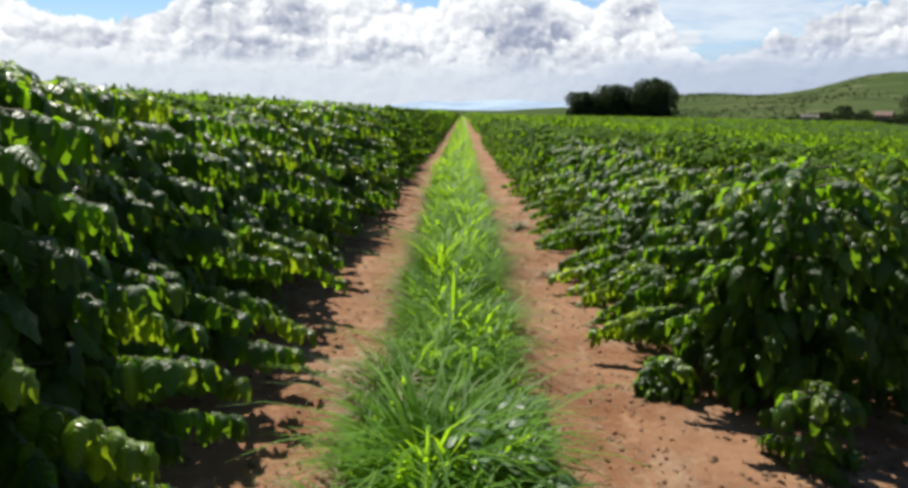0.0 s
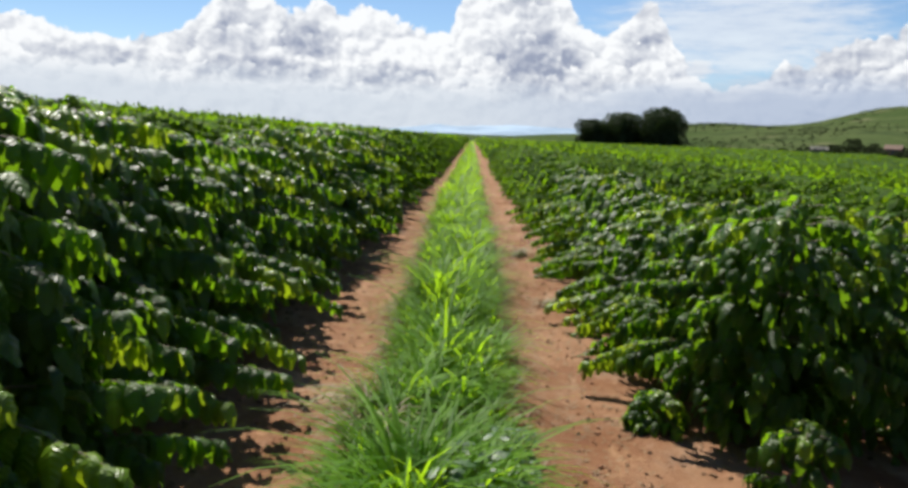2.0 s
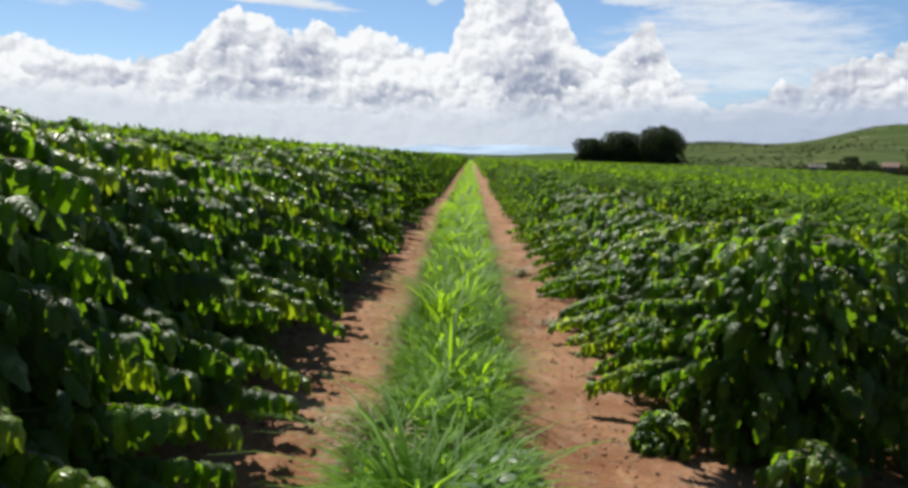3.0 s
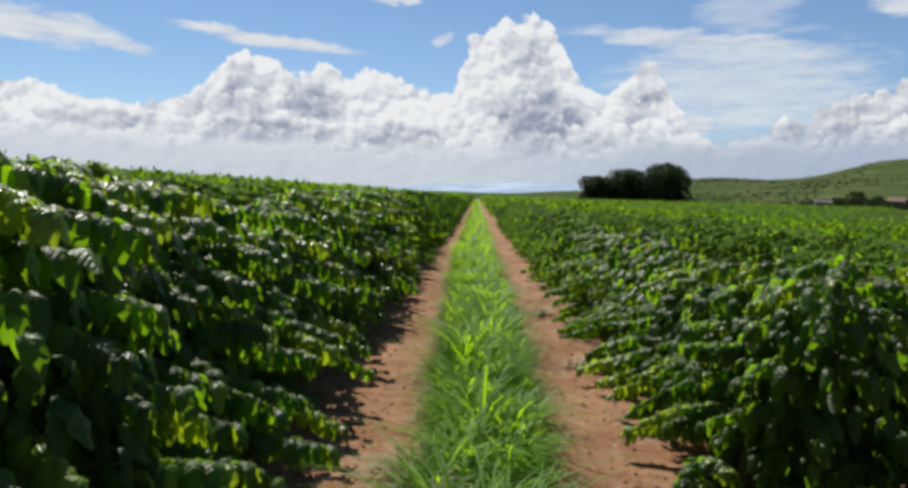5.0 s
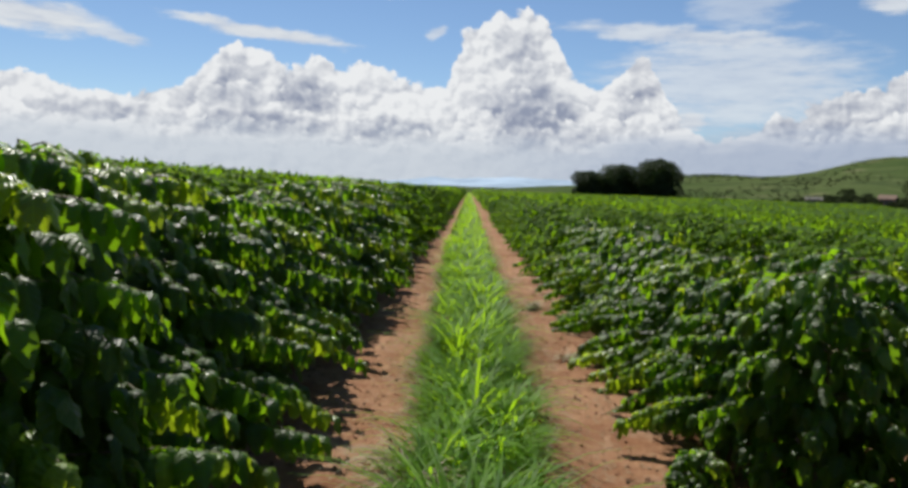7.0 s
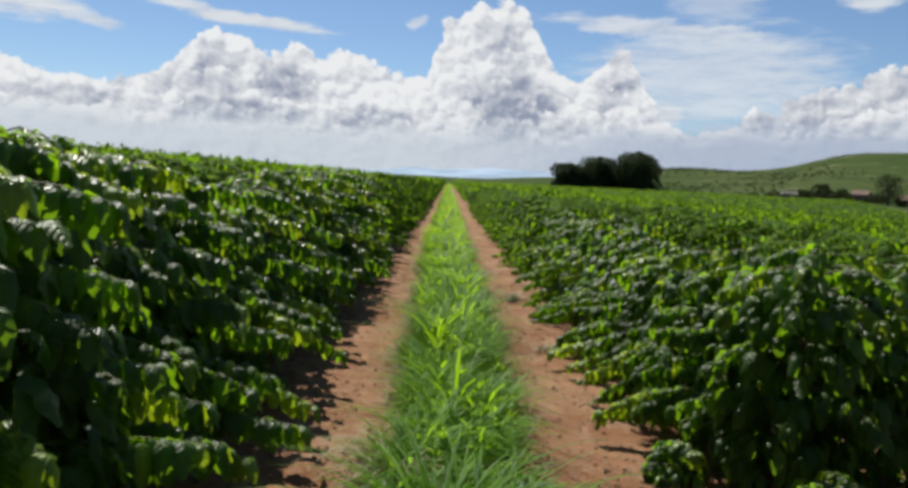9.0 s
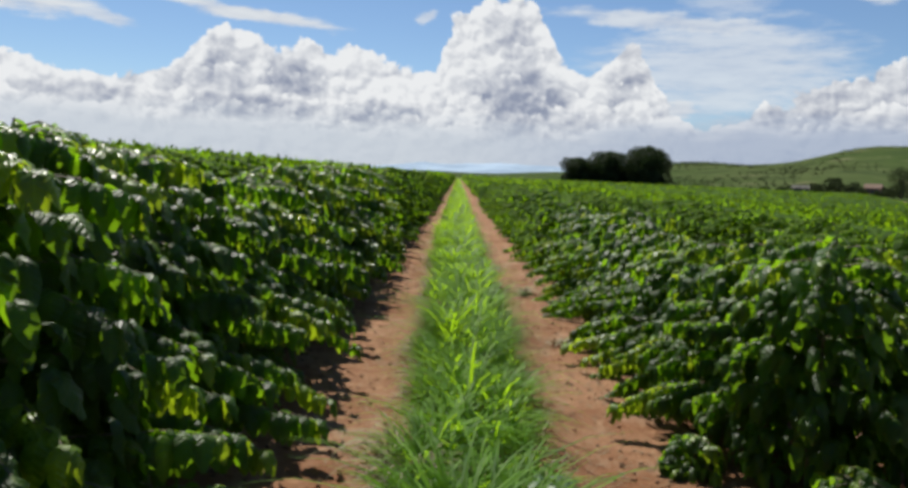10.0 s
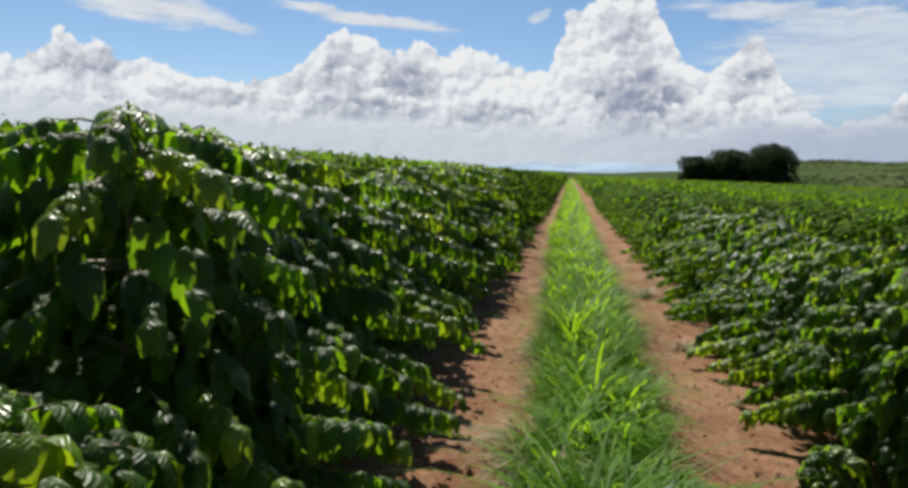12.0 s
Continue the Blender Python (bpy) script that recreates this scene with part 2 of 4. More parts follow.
def plain_material(name, a, b, scale, rough, relief=0.0, detail=5.0):
    m, nt, bsdf = material(name, rough)
    pos = position(nt)
    n = fbm(nt, pos, scale, detail, 0.6)
    fine = fbm(nt, pos, scale * 9, 3.0)
    f = calc(nt, "ADD", step(nt, n, 0.3, 0.7), calc(nt, "MULTIPLY", calc(nt, "SUBTRACT", fine, 0.5), 0.8), clamp=True)
    nt.links.new(mix(nt, f, a, b), bsdf.inputs["Base Color"])
    if relief:
        bump(nt, bsdf, fine, 0.7, relief)
    return m


BARK = plain_material("bark", (0.10, 0.075, 0.05), (0.22, 0.17, 0.12), 30, 0.85, 0.004)
TWIG = plain_material("twig_bark", (0.10, 0.10, 0.045), (0.2, 0.16, 0.09), 40, 0.75, 0.002)
CLOD = plain_material("red_clod", (0.169, 0.0731, 0.0337), (0.236, 0.112, 0.0562), 18, 0.95, 0.004)
ROOF_TILE = plain_material("clay_roof", (0.0958, 0.0551, 0.0371), (0.135, 0.0813, 0.0562), 1.5, 0.85)
CLAY_WALL = plain_material("clay_wall", (0.152, 0.0874, 0.0562), (0.192, 0.118, 0.079), 0.8, 0.9)
SHED_WALL = plain_material("weathered_shed", (0.0844, 0.0844, 0.0675), (0.124, 0.118, 0.0958), 1.2, 0.9)
DARK_OPENING = plain_material("dark_window", (0.03, 0.03, 0.035), (0.05, 0.05, 0.05), 2.0, 0.3)


def soil_material():
    m, nt, bsdf = material("red_soil", 0.95)
    pos = position(nt)
    broad = fbm(nt, pos, 0.9, 5.0, 0.6)
    mid = fbm(nt, pos, 7.0, 5.0, 0.6)
    fine = fbm(nt, pos, 60.0, 4.0, 0.65)
    col = mix(nt, step(nt, broad, 0.35, 0.65), (0.163, 0.073, 0.0337), (0.242, 0.132, 0.073))
    col = mix(nt, step(nt, mid, 0.55, 0.72), col, (0.281, 0.163, 0.0874))
    col = mix(nt, calc(nt, "MULTIPLY", step(nt, mid, 0.45, 0.28), 0.6), col, (0.135, 0.0505, 0.0253))
    col = mix(nt, calc(nt, "MULTIPLY", step(nt, fine, 0.56, 0.7), 0.5), col, (0.118, 0.0477, 0.0253))
    dust = fbm(nt, vec(nt, "MULTIPLY", pos, (1.0, 0.45, 1.0)), 3.1, 6.0, 0.65)
    col = mix(nt, calc(nt, "MULTIPLY", step(nt, dust, 0.5, 0.66), 0.55), col, (0.281, 0.191, 0.126))
    nt.links.new(col, bsdf.inputs["Base Color"])
    bsdf.inputs["Specular IOR Level"].default_value = 0.15
    h = calc(nt, "ADD", calc(nt, "MULTIPLY", mid, 1.5), fine)
    bump(nt, bsdf, h, 0.9, 0.02)
    return m


SOIL = soil_material()


def pasture_material():
    """Dry hill grass with darker wooded patches, bare paler ground and a little red earth."""
    m, nt, bsdf = material("pasture", 0.95)
    pos = position(nt)
    flat = vec(nt, "MULTIPLY", pos, (1.0, 1.0, 0.0))
    broad, mid, fine = fbm(nt, flat, 0.006, 4.0, 0.6), fbm(nt, flat, 0.025, 5.0, 0.65), fbm(nt, flat, 0.16, 3.0)
    col = mix(nt, step(nt, broad, 0.38, 0.62), (0.0385, 0.0607, 0.0202), (0.0628, 0.081, 0.0324))
    col = mix(nt, calc(nt, "MULTIPLY", step(nt, mid, 0.50, 0.64), 0.75), col, (0.0304, 0.0475, 0.0212))
    col = mix(nt, calc(nt, "MULTIPLY", step(nt, mid, 0.44, 0.34), 0.5), col, (0.152, 0.137, 0.083))
    col = mix(nt, calc(nt, "MULTIPLY", step(nt, fine, 0.4, 0.7), 0.4), col, (0.0364, 0.0556, 0.0223))
    bsdf.inputs["Specular IOR Level"].default_value = 0.0
    nt.links.new(col, bsdf.inputs["Base Color"])
    return m


PASTURE = pasture_material()


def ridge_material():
    """Far hills as a plain backdrop, kilometres of haze put into colour and glow."""
    m, nt, bsdf = material("hazed_ridge", 1.0)
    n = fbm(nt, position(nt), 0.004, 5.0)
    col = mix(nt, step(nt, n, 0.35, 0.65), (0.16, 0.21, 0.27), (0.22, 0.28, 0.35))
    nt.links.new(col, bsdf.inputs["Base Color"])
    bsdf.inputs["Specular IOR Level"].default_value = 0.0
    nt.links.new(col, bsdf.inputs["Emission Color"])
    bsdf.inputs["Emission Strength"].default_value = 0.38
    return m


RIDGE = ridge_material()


# ---- mesh helpers ----
def smooth01(v, lo, hi):
    t = np.clip((np.asarray(v, float) - lo) / (hi - lo), 0, 1)
    return t * t * (3 - 2 * t)


def mesh_of(name, verts, faces, mats, which=None, smooth=True, uv=None):
    me = bpy.data.meshes.new(name)
    me.from_pydata(np.asarray(verts).tolist(), [], faces if isinstance(faces, list) else np.asarray(faces).tolist())
    for m in mats:
        me.materials.append(m)
    if which is not None:
        me.polygons.foreach_set("material_index", np.asarray(which, dtype=np.int32))
    me.polygons.foreach_set("use_smooth", np.full(len(me.polygons), smooth))
    if uv is not None:
        layer = me.uv_layers.new(name="UVMap")
        index = np.empty(len(me.loops), dtype=np.int32)
        me.loops.foreach_get("vertex_index", index)
        layer.data.foreach_set("uv", np.asarray(uv, dtype=np.float32)[index].ravel())
    me.update()
    return me


def leaf_uv(template):
    """Along and across coordinates of a leaf template with three vertices across."""
    n = len(template)
    if n % 3:
        return np.stack([template[:, 0], template[:, 1] / 0.28], 1)
    return np.array([((i // 3) / (n // 3 - 1), i % 3 - 1) for i in range(n)], float)


def spread(template, faces, frames):
    """Copies of a small template mesh by 3 x 4 matrices, as one array of vertices and one of faces."""
    frames = np.asarray(frames)
    v = np.einsum("nij,kj->nki", frames[:, :, :3], template) + frames[:, None, :, 3]
    k = len(template)
    f = np.asarray(faces)[None] + (np.arange(len(frames)) * k)[:, None, None]
    return v.reshape(-1, 3), f.reshape(-1, f.shape[-1])


def blade_template(segments, width, droop, fold, outline):
    """A leaf one unit long along x, arching down, folded a little along its midrib. Three vertices across."""
    return arched_blade(segments, width, lambda s: droop * s, fold, outline)


def arched_blade(segments, width, angle, fold, outline, wave=0.05):
    """A blade one unit long whose midrib dips below the level by angle(s); its halves fold back and their margins ripple."""
    vs, fs = [], []
    x = z = 0.0
    for i in range(segments + 1):
        s = i / segments
        a = angle(s)
        if i:
            b = angle(s - 0.5 / segments)
            x, z = x + math.cos(b) / segments, z - math.sin(b) / segments
        w = width * 0.5 * outline(s)
        nx, nz = math.sin(a), math.cos(a)
        ripple = wave * math.sin(s * 17) * math.sin(math.pi * s)
        e0, e1 = -fold * w + ripple, -fold * w - ripple
        vs += [(x + nx * e0, -w, z + nz * e0), (x, 0, z), (x + nx * e1, w, z + nz * e1)]
    for i in range(segments):
        a = 3 * i
        fs += [(a, a + 3, a + 4, a + 1), (a + 1, a + 4, a + 5, a + 2)]
    return np.array(vs), fs


def hanging(start, end, bent):
    """The dip of a leaf that leaves its twig nearly level, bends over and hangs."""
    def angle(s):
        t = min(1.0, s / bent)
        return start + (end - start) * t * t * (3 - 2 * t)
    return angle


def leaf_outline(s):
    return max(0.04, math.sin(math.pi * min(1, s * 0.90 + 0.06)) ** 0.7)


LEAF_FULL = [arched_blade(6, w, hanging(*c), f, leaf_outline) for w, c, f in
             ((0.41, (0.05, 1.50, 0.5), 0.35), (0.38, (0.2, 1.6, 0.42), 0.5), (0.43, (-0.1, 1.40, 0.6), 0.3), (0.39, (0.25, 1.7, 0.5), 0.6))]
LEAF_MID = [arched_blade(4, w, hanging(*c), f, leaf_outline) for w, c, f in
            ((0.44, (0.05, 1.50, 0.5), 0.35), (0.41, (0.2, 1.6, 0.42), 0.5), (0.46, (-0.1, 1.40, 0.6), 0.35))]
LEAF_LOW = (np.array([(0, 0, 0), (0.40, -0.30, -0.20), (0.62, 0, -0.72), (0.40, 0.30, -0.20), (0.42, 0, -0.06)]),
            [(0, 1, 4, 3), (1, 2, 3, 4)])
LEAF_FAR = [LEAF_LOW]


def frames_of(pos, along, up, size):
    """3 x 4 matrices whose x axis runs along the leaf and whose z axis is near its upper side."""
    along = along / np.linalg.norm(along, axis=1, keepdims=True)
    side = np.cross(up, along)
    side /= np.linalg.norm(side, axis=1, keepdims=True) + 1e-9
    nor = np.cross(along, side)
    m = np.stack([along, side, nor], axis=2) * size[:, None, None]
    return np.concatenate([m, pos[:, :, None]], axis=2)


def tube(points, radii, sides=5):
    """A tapered tube along points."""
    pts = [Vector(p) for p in points]
    vs, fs = [], []
    for i, p in enumerate(pts):
        d = (pts[min(i + 1, len(pts) - 1)] - pts[max(i - 1, 0)]).normalized()
        a = d.orthogonal().normalized()
        b = d.cross(a)
        for k in range(sides):
            t = 2 * math.pi * k / sides
            vs.append(tuple(p + radii[i] * (math.cos(t) * a + math.sin(t) * b)))
    for i in range(len(pts) - 1):
        for k in range(sides):
            j = (k + 1) % sides
            fs.append((i * sides + k, i * sides + j, (i + 1) * sides + j, (i + 1) * sides + k))
    return vs, fs


def joined(pieces):
    vs, fs = [], []
    for v, f in pieces:
        o = len(vs)
        vs += list(v)
        fs += [tuple(i + o for i in q) for q in f]
    return vs, fs


def part(name, mesh, parent, label="", m=None):
    ob = new(name, mesh)
    ob.parent = parent
    if m is not None:
        ob.matrix_basis = m
    if label:
        tagged(ob, label)
    return ob


# ---- the ground ----
ROW_GAP = 3.5
LEFT_ROW, RIGHT_ROW = -1.76, 1.80
ROW_END = 262.0


def row_bend(x, y):
    """The two hedgerows at the path stand closer together where they are old and broad, near the start."""
    return x + (0.18 if x > 0 else -0.15) * float(smooth01(y, 5, 14)) if abs(x) < 2.5 else x + math.copysign(0.16, x)


def field_right(y):
    return 60 + np.clip(np.asarray(y, float) - 90, -70, 400) * 0.42


RIDGE_EL = ((-180, 0.0), (-60, 0.0), (-5, 0.0), (3, 0.1), (8, 0.45), (16, 1.42), (18, 1.6), (22.5, 1.9), (24.7, 2.25), (26.8, 2.9), (28.8, 3.2), (34, 3.3), (50, 3.0), (90, 1.5), (180, 0.0))


def height(x, y):
    x, y = np.asarray(x, float), np.asarray(y, float)
    lx, rx = np.maximum(-x, 0), np.maximum(x, 0)
    left = 9 * (1 - np.exp(-0.056 * lx / 9)) * (1 - 0.45 * smooth01(y, 30, 220))
    right = -0.050 * rx * (1 - 0.93 * smooth01(y, 15, 190))
    right = np.where(rx > 120, -0.05 * 120 * (1 - 0.93 * smooth01(y, 15, 190)), right)
    z = left + right
    d = np.hypot(x, y)
    az = np.degrees(np.arctan2(x, y))
    z = z - 7 * smooth01(x - field_right(y), 4, 90) * (x > 0)
    z = z - 6 * smooth01(y, 275, 420)
    el = np.interp(az, [a for a, _ in RIDGE_EL], [e for _, e in RIDGE_EL])
    hill = (1.6 + 1000 * np.tan(np.radians(el)) + 8) * (el > 0)
    lumps = 1 + 0.02 * np.sin(az * 0.9 + d * 0.006) * np.sin(d * 0.011)
    z = z + hill * smooth01(d, 260, 1000) * lumps * (1 - 0.35 * smooth01(d, 1050, 2600))
    return z


def fine_relief(x, y):
    """Wheel ruts, crumbs and a slightly raised grass strip, near the path."""
    n = np.array([noise.noise((a * 3.1, b * 3.1, 0.0)) * 0.6 + noise.noise((a * 9.7, b * 9.7, 4.0)) * 0.3 +
                  noise.noise((a * 24, b * 24, 9.0)) * 0.22 for a, b in zip(x, y)])
    near = 1 - smooth01(np.hypot(x, y), 14, 40)
    rut = -0.03 * np.exp(-((np.abs(x - 0.08) - 0.72) / 0.2) ** 2)
    return near * (0.022 * n + rut)


def stretch_lines(fine_to, fine_step, grow, end, start=0.0):
    out, v, s = [], start, fine_step
    while v < end:
        out.append(v)
        if v > fine_to:
            s *= grow
        v += s
    return out + [end]


def build_ground():
    xr = stretch_lines(2.2, 0.042, 1.12, 4600)
    xs = np.array([-v for v in xr[:0:-1]] + xr)
    ys = np.array([-v for v in stretch_lines(3, 0.25, 1.3, 300)[:0:-1]] + stretch_lines(9, 0.045, 1.045, 4600))
    gx, gy = np.meshgrid(xs, ys)
    x, y = gx.ravel(), gy.ravel()
    z = height(x, y)
    near = (np.abs(x) < 12) & (y > -2) & (y < 40)
    z[near] += fine_relief(x[near], y[near])
    nx, ny = len(xs), len(ys)
    i = np.arange(nx * ny).reshape(ny, nx)
    f = np.stack([i[:-1, :-1], i[:-1, 1:], i[1:, 1:], i[1:, :-1]], axis=-1).reshape(-1, 4)
    cx, cy = x[f].mean(1), y[f].mean(1)
    field = (cx > -170) & (cx < field_right(cy) + 2) & (cy < ROW_END + 6)
    me = mesh_of("ground", np.stack([x, y, z], 1), f, [SOIL, PASTURE], np.where(field, 0, 1))
    tagged(new("ground", me), "reddish bare soil of the plantation passing into dry pasture hills", "ground", kind="structure")


build_ground()


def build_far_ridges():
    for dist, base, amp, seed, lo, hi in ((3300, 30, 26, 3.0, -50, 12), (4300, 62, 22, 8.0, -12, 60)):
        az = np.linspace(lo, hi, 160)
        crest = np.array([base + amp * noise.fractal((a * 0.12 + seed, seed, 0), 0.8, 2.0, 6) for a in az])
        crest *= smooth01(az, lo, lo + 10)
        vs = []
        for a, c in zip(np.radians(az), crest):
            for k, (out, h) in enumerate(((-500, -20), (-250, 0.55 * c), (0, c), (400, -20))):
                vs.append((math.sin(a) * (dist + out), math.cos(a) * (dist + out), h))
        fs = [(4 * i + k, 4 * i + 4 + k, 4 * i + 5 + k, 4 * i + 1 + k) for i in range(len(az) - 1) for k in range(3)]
        tagged(new("backdrop", mesh_of("ridge", vs, fs, [RIDGE])), "distant hills along the horizon, with blue-grey haze in their colour", "hills", kind="structure")


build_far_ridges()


# ---- coffee shrubs ----
def shrub_growth(seed, h, rad, branches, gap, size, low=0.16, hang=(0.0, 0.2), inner=7, skirt=0, full_to=0.6, top=0.45, bare=0.12):
    """Lateral branches in tiers round one stem; along their outer part the leaves hang in close pairs, like curtains.
    gap is the distance between pairs; the shrub keeps its full width up to full_to of its height and narrows to top of it.
    Returns the branch lines, the leaves' matrices, a flag for young leaves, and the stem's lean."""
    r = np.random.RandomState(seed)
    lines, pos, along, ups, sizes, young = [], [], [], [], [], []
    lean = r.uniform(-0.06, 0.06, 2)
    shift = r.uniform(-0.03, 0.03)
    tier = 0.27

    def leaf(p, v, up, sz, fresh):
        pos.append(p), along.append(v), ups.append(up), sizes.append(sz), young.append(fresh)

    for b in range(branches):
        q = low + (0.93 - low) * ((b + r.uniform(0.1, 0.9)) / branches) ** 0.9
        z0 = h * q
        foot = skirt and b % (branches // skirt) == 0
        if foot:
            z0 = r.uniform(0.08, 0.22)
        elif q < 0.8:
            z0 = (round(z0 / tier - 0.35) + 0.35 + r.normal(0, 0.05)) * tier + shift
        z0 = min(max(z0, 0.06), h * 0.93)
        q = z0 / h
        a = b * 2.39996 + r.uniform(-0.4, 0.4)
        prof = 1.0 - (1.0 - top) * (max(0.0, q - full_to) / (1 - full_to)) ** 1.25
        ln = rad * prof * r.uniform(0.74, 1.06)
        rise = r.uniform(0.18, 0.36) + 0.5 * max(0, q - 0.75)
        sag = rise + (r.uniform(0.05, 0.2) if foot else r.uniform(*hang))
        d = np.array([math.cos(a), math.sin(a), 0])
        sd = np.array([-d[1], d[0], 0])
        bow = r.uniform(-0.22, 0.22)
        o = np.array([lean[0] * q, lean[1] * q, 0])

        def at(s):
            return o + d * ln * s + sd * ln * bow * s * s + np.array([0, 0, z0 + ln * (rise * s - sag * s * s)])

        lines.append([at(s) for s in (0, 0.35, 0.7, 1.0)])
        fresh = r.rand() < 0.22 + 0.5 * max(0, q - 0.45)
        vigour = r.uniform(0.85, 1.15)
        s = 0.34 + r.uniform(0, 0.08)
        while s < 1.0:
            t = at(s + 0.04) - at(s - 0.04)
            t /= np.linalg.norm(t)
            for sign in (-1, 1):
                v = t * r.uniform(0.1, 0.6) + sd * sign * r.uniform(0.7, 1.0) + np.array([0, 0, r.uniform(-0.25, 0.25)])
                leaf(at(s) + r.uniform(-0.01, 0.01, 3), v, np.array([0, 0, 1]) + r.uniform(-0.2, 0.2, 3),
                     size * vigour * r.uniform(0.85, 1.2) * (0.85 if s > 0.9 else 1.0), fresh and s > 0.6 or r.rand() < 0.05)
            s += gap / ln * r.uniform(0.8, 1.2)
        for k in (-0.8, -0.25, 0.3, 0.85):
            v = d + sd * (k + r.uniform(-0.2, 0.2)) + np.array([0, 0, r.uniform(-0.1, 0.25)])
            leaf(at(1.0), v, np.array([0, 0, 1]) + r.uniform(-0.15, 0.15, 3), size * vigour * r.uniform(0.75, 1.05), fresh or r.rand() < 0.2)
    # leaves crowded inside the shrub
    for k in range(int(branches * inner)):
        a, q = r.uniform(0, 6.283), r.uniform(bare, 0.84)
        m = rad * (1 - 0.6 * max(0, q - full_to)) * (0.05 + 0.6 * math.sqrt(r.rand())) * (0.8 if q < 0.25 else 1)
        v = np.array([math.cos(a) + r.uniform(-0.7, 0.7), math.sin(a) + r.uniform(-0.7, 0.7), r.uniform(-0.1, 0.4)])
        leaf(np.array([math.cos(a) * m, math.sin(a) * m, h * q]), v, np.array([0, 0, 1]) + r.uniform(-0.3, 0.3, 3), size * r.uniform(1.0, 1.4), False)
    # the leader's whorl
    for k in range(22):
        a = k * 2.4 + seed
        d = np.array([math.cos(a), math.sin(a), r.uniform(0.0, 0.6)])
        leaf(np.array([lean[0], lean[1], h * (0.80 + 0.007 * k)]), d, np.array([-d[0], -d[1], 1.5]), size * r.uniform(0.75, 1.05), k % 2 == 0)
    return lines, frames_of(np.array(pos), np.array(along), np.array(ups), np.array(sizes)), np.array(young), lean


def foliage_mesh(frames, young, shapes, mats):
    """All given leaves as one mesh; every leaf takes one of the shapes in turn."""
    vs, fs, mi, uv, o = [], [], [], [], 0
    for k, (tv, tf) in enumerate(shapes):
        mine = frames[k::len(shapes)]
        v, f = spread(tv, tf, mine)
        vs.append(v), fs.append(f + o), mi.append(np.repeat(young[k::len(shapes)].astype(int), len(tf)))
        uv.append(np.tile(leaf_uv(tv), (len(mine), 1)))
        o += len(v)
    return mesh_of("foliage", np.concatenate(vs), np.concatenate(fs), mats, np.concatenate(mi), uv=np.concatenate(uv))


def stem_mesh(h, lean, seed):
    r = np.random.RandomState(seed + 5)
    pts = [(lean[0] * s + r.uniform(-0.012, 0.012), lean[1] * s + r.uniform(-0.012, 0.012), -0.06 + (h * 0.96 + 0.04) * s) for s in (0, 0.2, 0.45, 0.7, 1)]
    v, f = tube(pts, [0.026, 0.021, 0.016, 0.011, 0.005], 7)
    return mesh_of("trunk", v, f, [BARK])


def branch_mesh(lines):
    v, f = joined([tube(p, [0.0065, 0.005, 0.0035, 0.002], 3) for p in lines])
    return mesh_of("branch", v, f, [TWIG])


GROUP = "coffee shrubs in hedgerows"


def coffee_shrub(seed, h, rad, branches, per, size, shapes, mats, label, **more):
    lines, frames, young, lean = shrub_growth(seed, h, rad, branches, per, size, **more)
    base = tagged(new("coffee_shrub"), label, "shrub", GROUP)
    part("trunk", stem_mesh(h, lean, seed), base, "thin grey-brown woody stem")
    tagged(part("twig", branch_mesh(lines), base, "thin greenish twigs"), kind="stuff")
    part("foliage", foliage_mesh(frames, young, shapes, mats), base, "glossy drooping green leaves")
    return base


SINGLE = [[mesh_of("leaf", v, f, [m], uv=leaf_uv(v)) for v, f in LEAF_FULL] for m in (LEAF_ONE, LEAF_ONE_YOUNG)]


def near_shrub(seed, x, y, h, rad, branches, per, size, towards, label, singles=230, **more):
    """A shrub beside the path: the leaves on its path side are parts of their own."""
    lines, frames, young, lean = shrub_growth(seed, h, rad, branches, per, size, **more)
    base = tagged(new("coffee_shrub"), label, "shrub", GROUP)
    base.matrix_basis = pose(x, y, float(height(x, y)))
    part("trunk", stem_mesh(h, lean, seed), base, "thin grey-brown woody stem")
    for line in lines:
        part("branch", branch_mesh([line]), base)
    rank = np.argsort(-(frames[:, 0, 3] * towards - 0.25 * frames[:, 1, 3] + 0.18 * frames[:, 2, 3]))
    outer, rest = rank[:singles], rank[singles:]
    part("foliage", foliage_mesh(frames[rest], young[rest], LEAF_FULL, [LEAF, LEAF_YOUNG]), base, "glossy drooping green leaves")
    for i in outer:
        m = Matrix([list(row) for row in frames[i]] + [[0, 0, 0, 1]])
        part("leaf", SINGLE[int(young[i])][i % 4], base, "", m)


SPACING = 0.64
LABEL_L = "bushy coffee shrub with glossy drooping leaves in a tall hedgerow"
LABEL_R = "lower coffee shrub with glossy leaves beside the red track"
LABEL_F = "dense green coffee shrub further along its hedgerow"

rs = random.Random(11)


def left_height(y):
    return 1.57 + 0.06 * math.sin(y * 1.9 + 0.4) + 0.05 * math.sin(y * 0.7) + 0.17 * math.exp(-((y - 2.5) / 0.7) ** 2)


def right_height(y):
    return 1.34 + 0.10 * math.sin(y * 1.3 + 2.0)


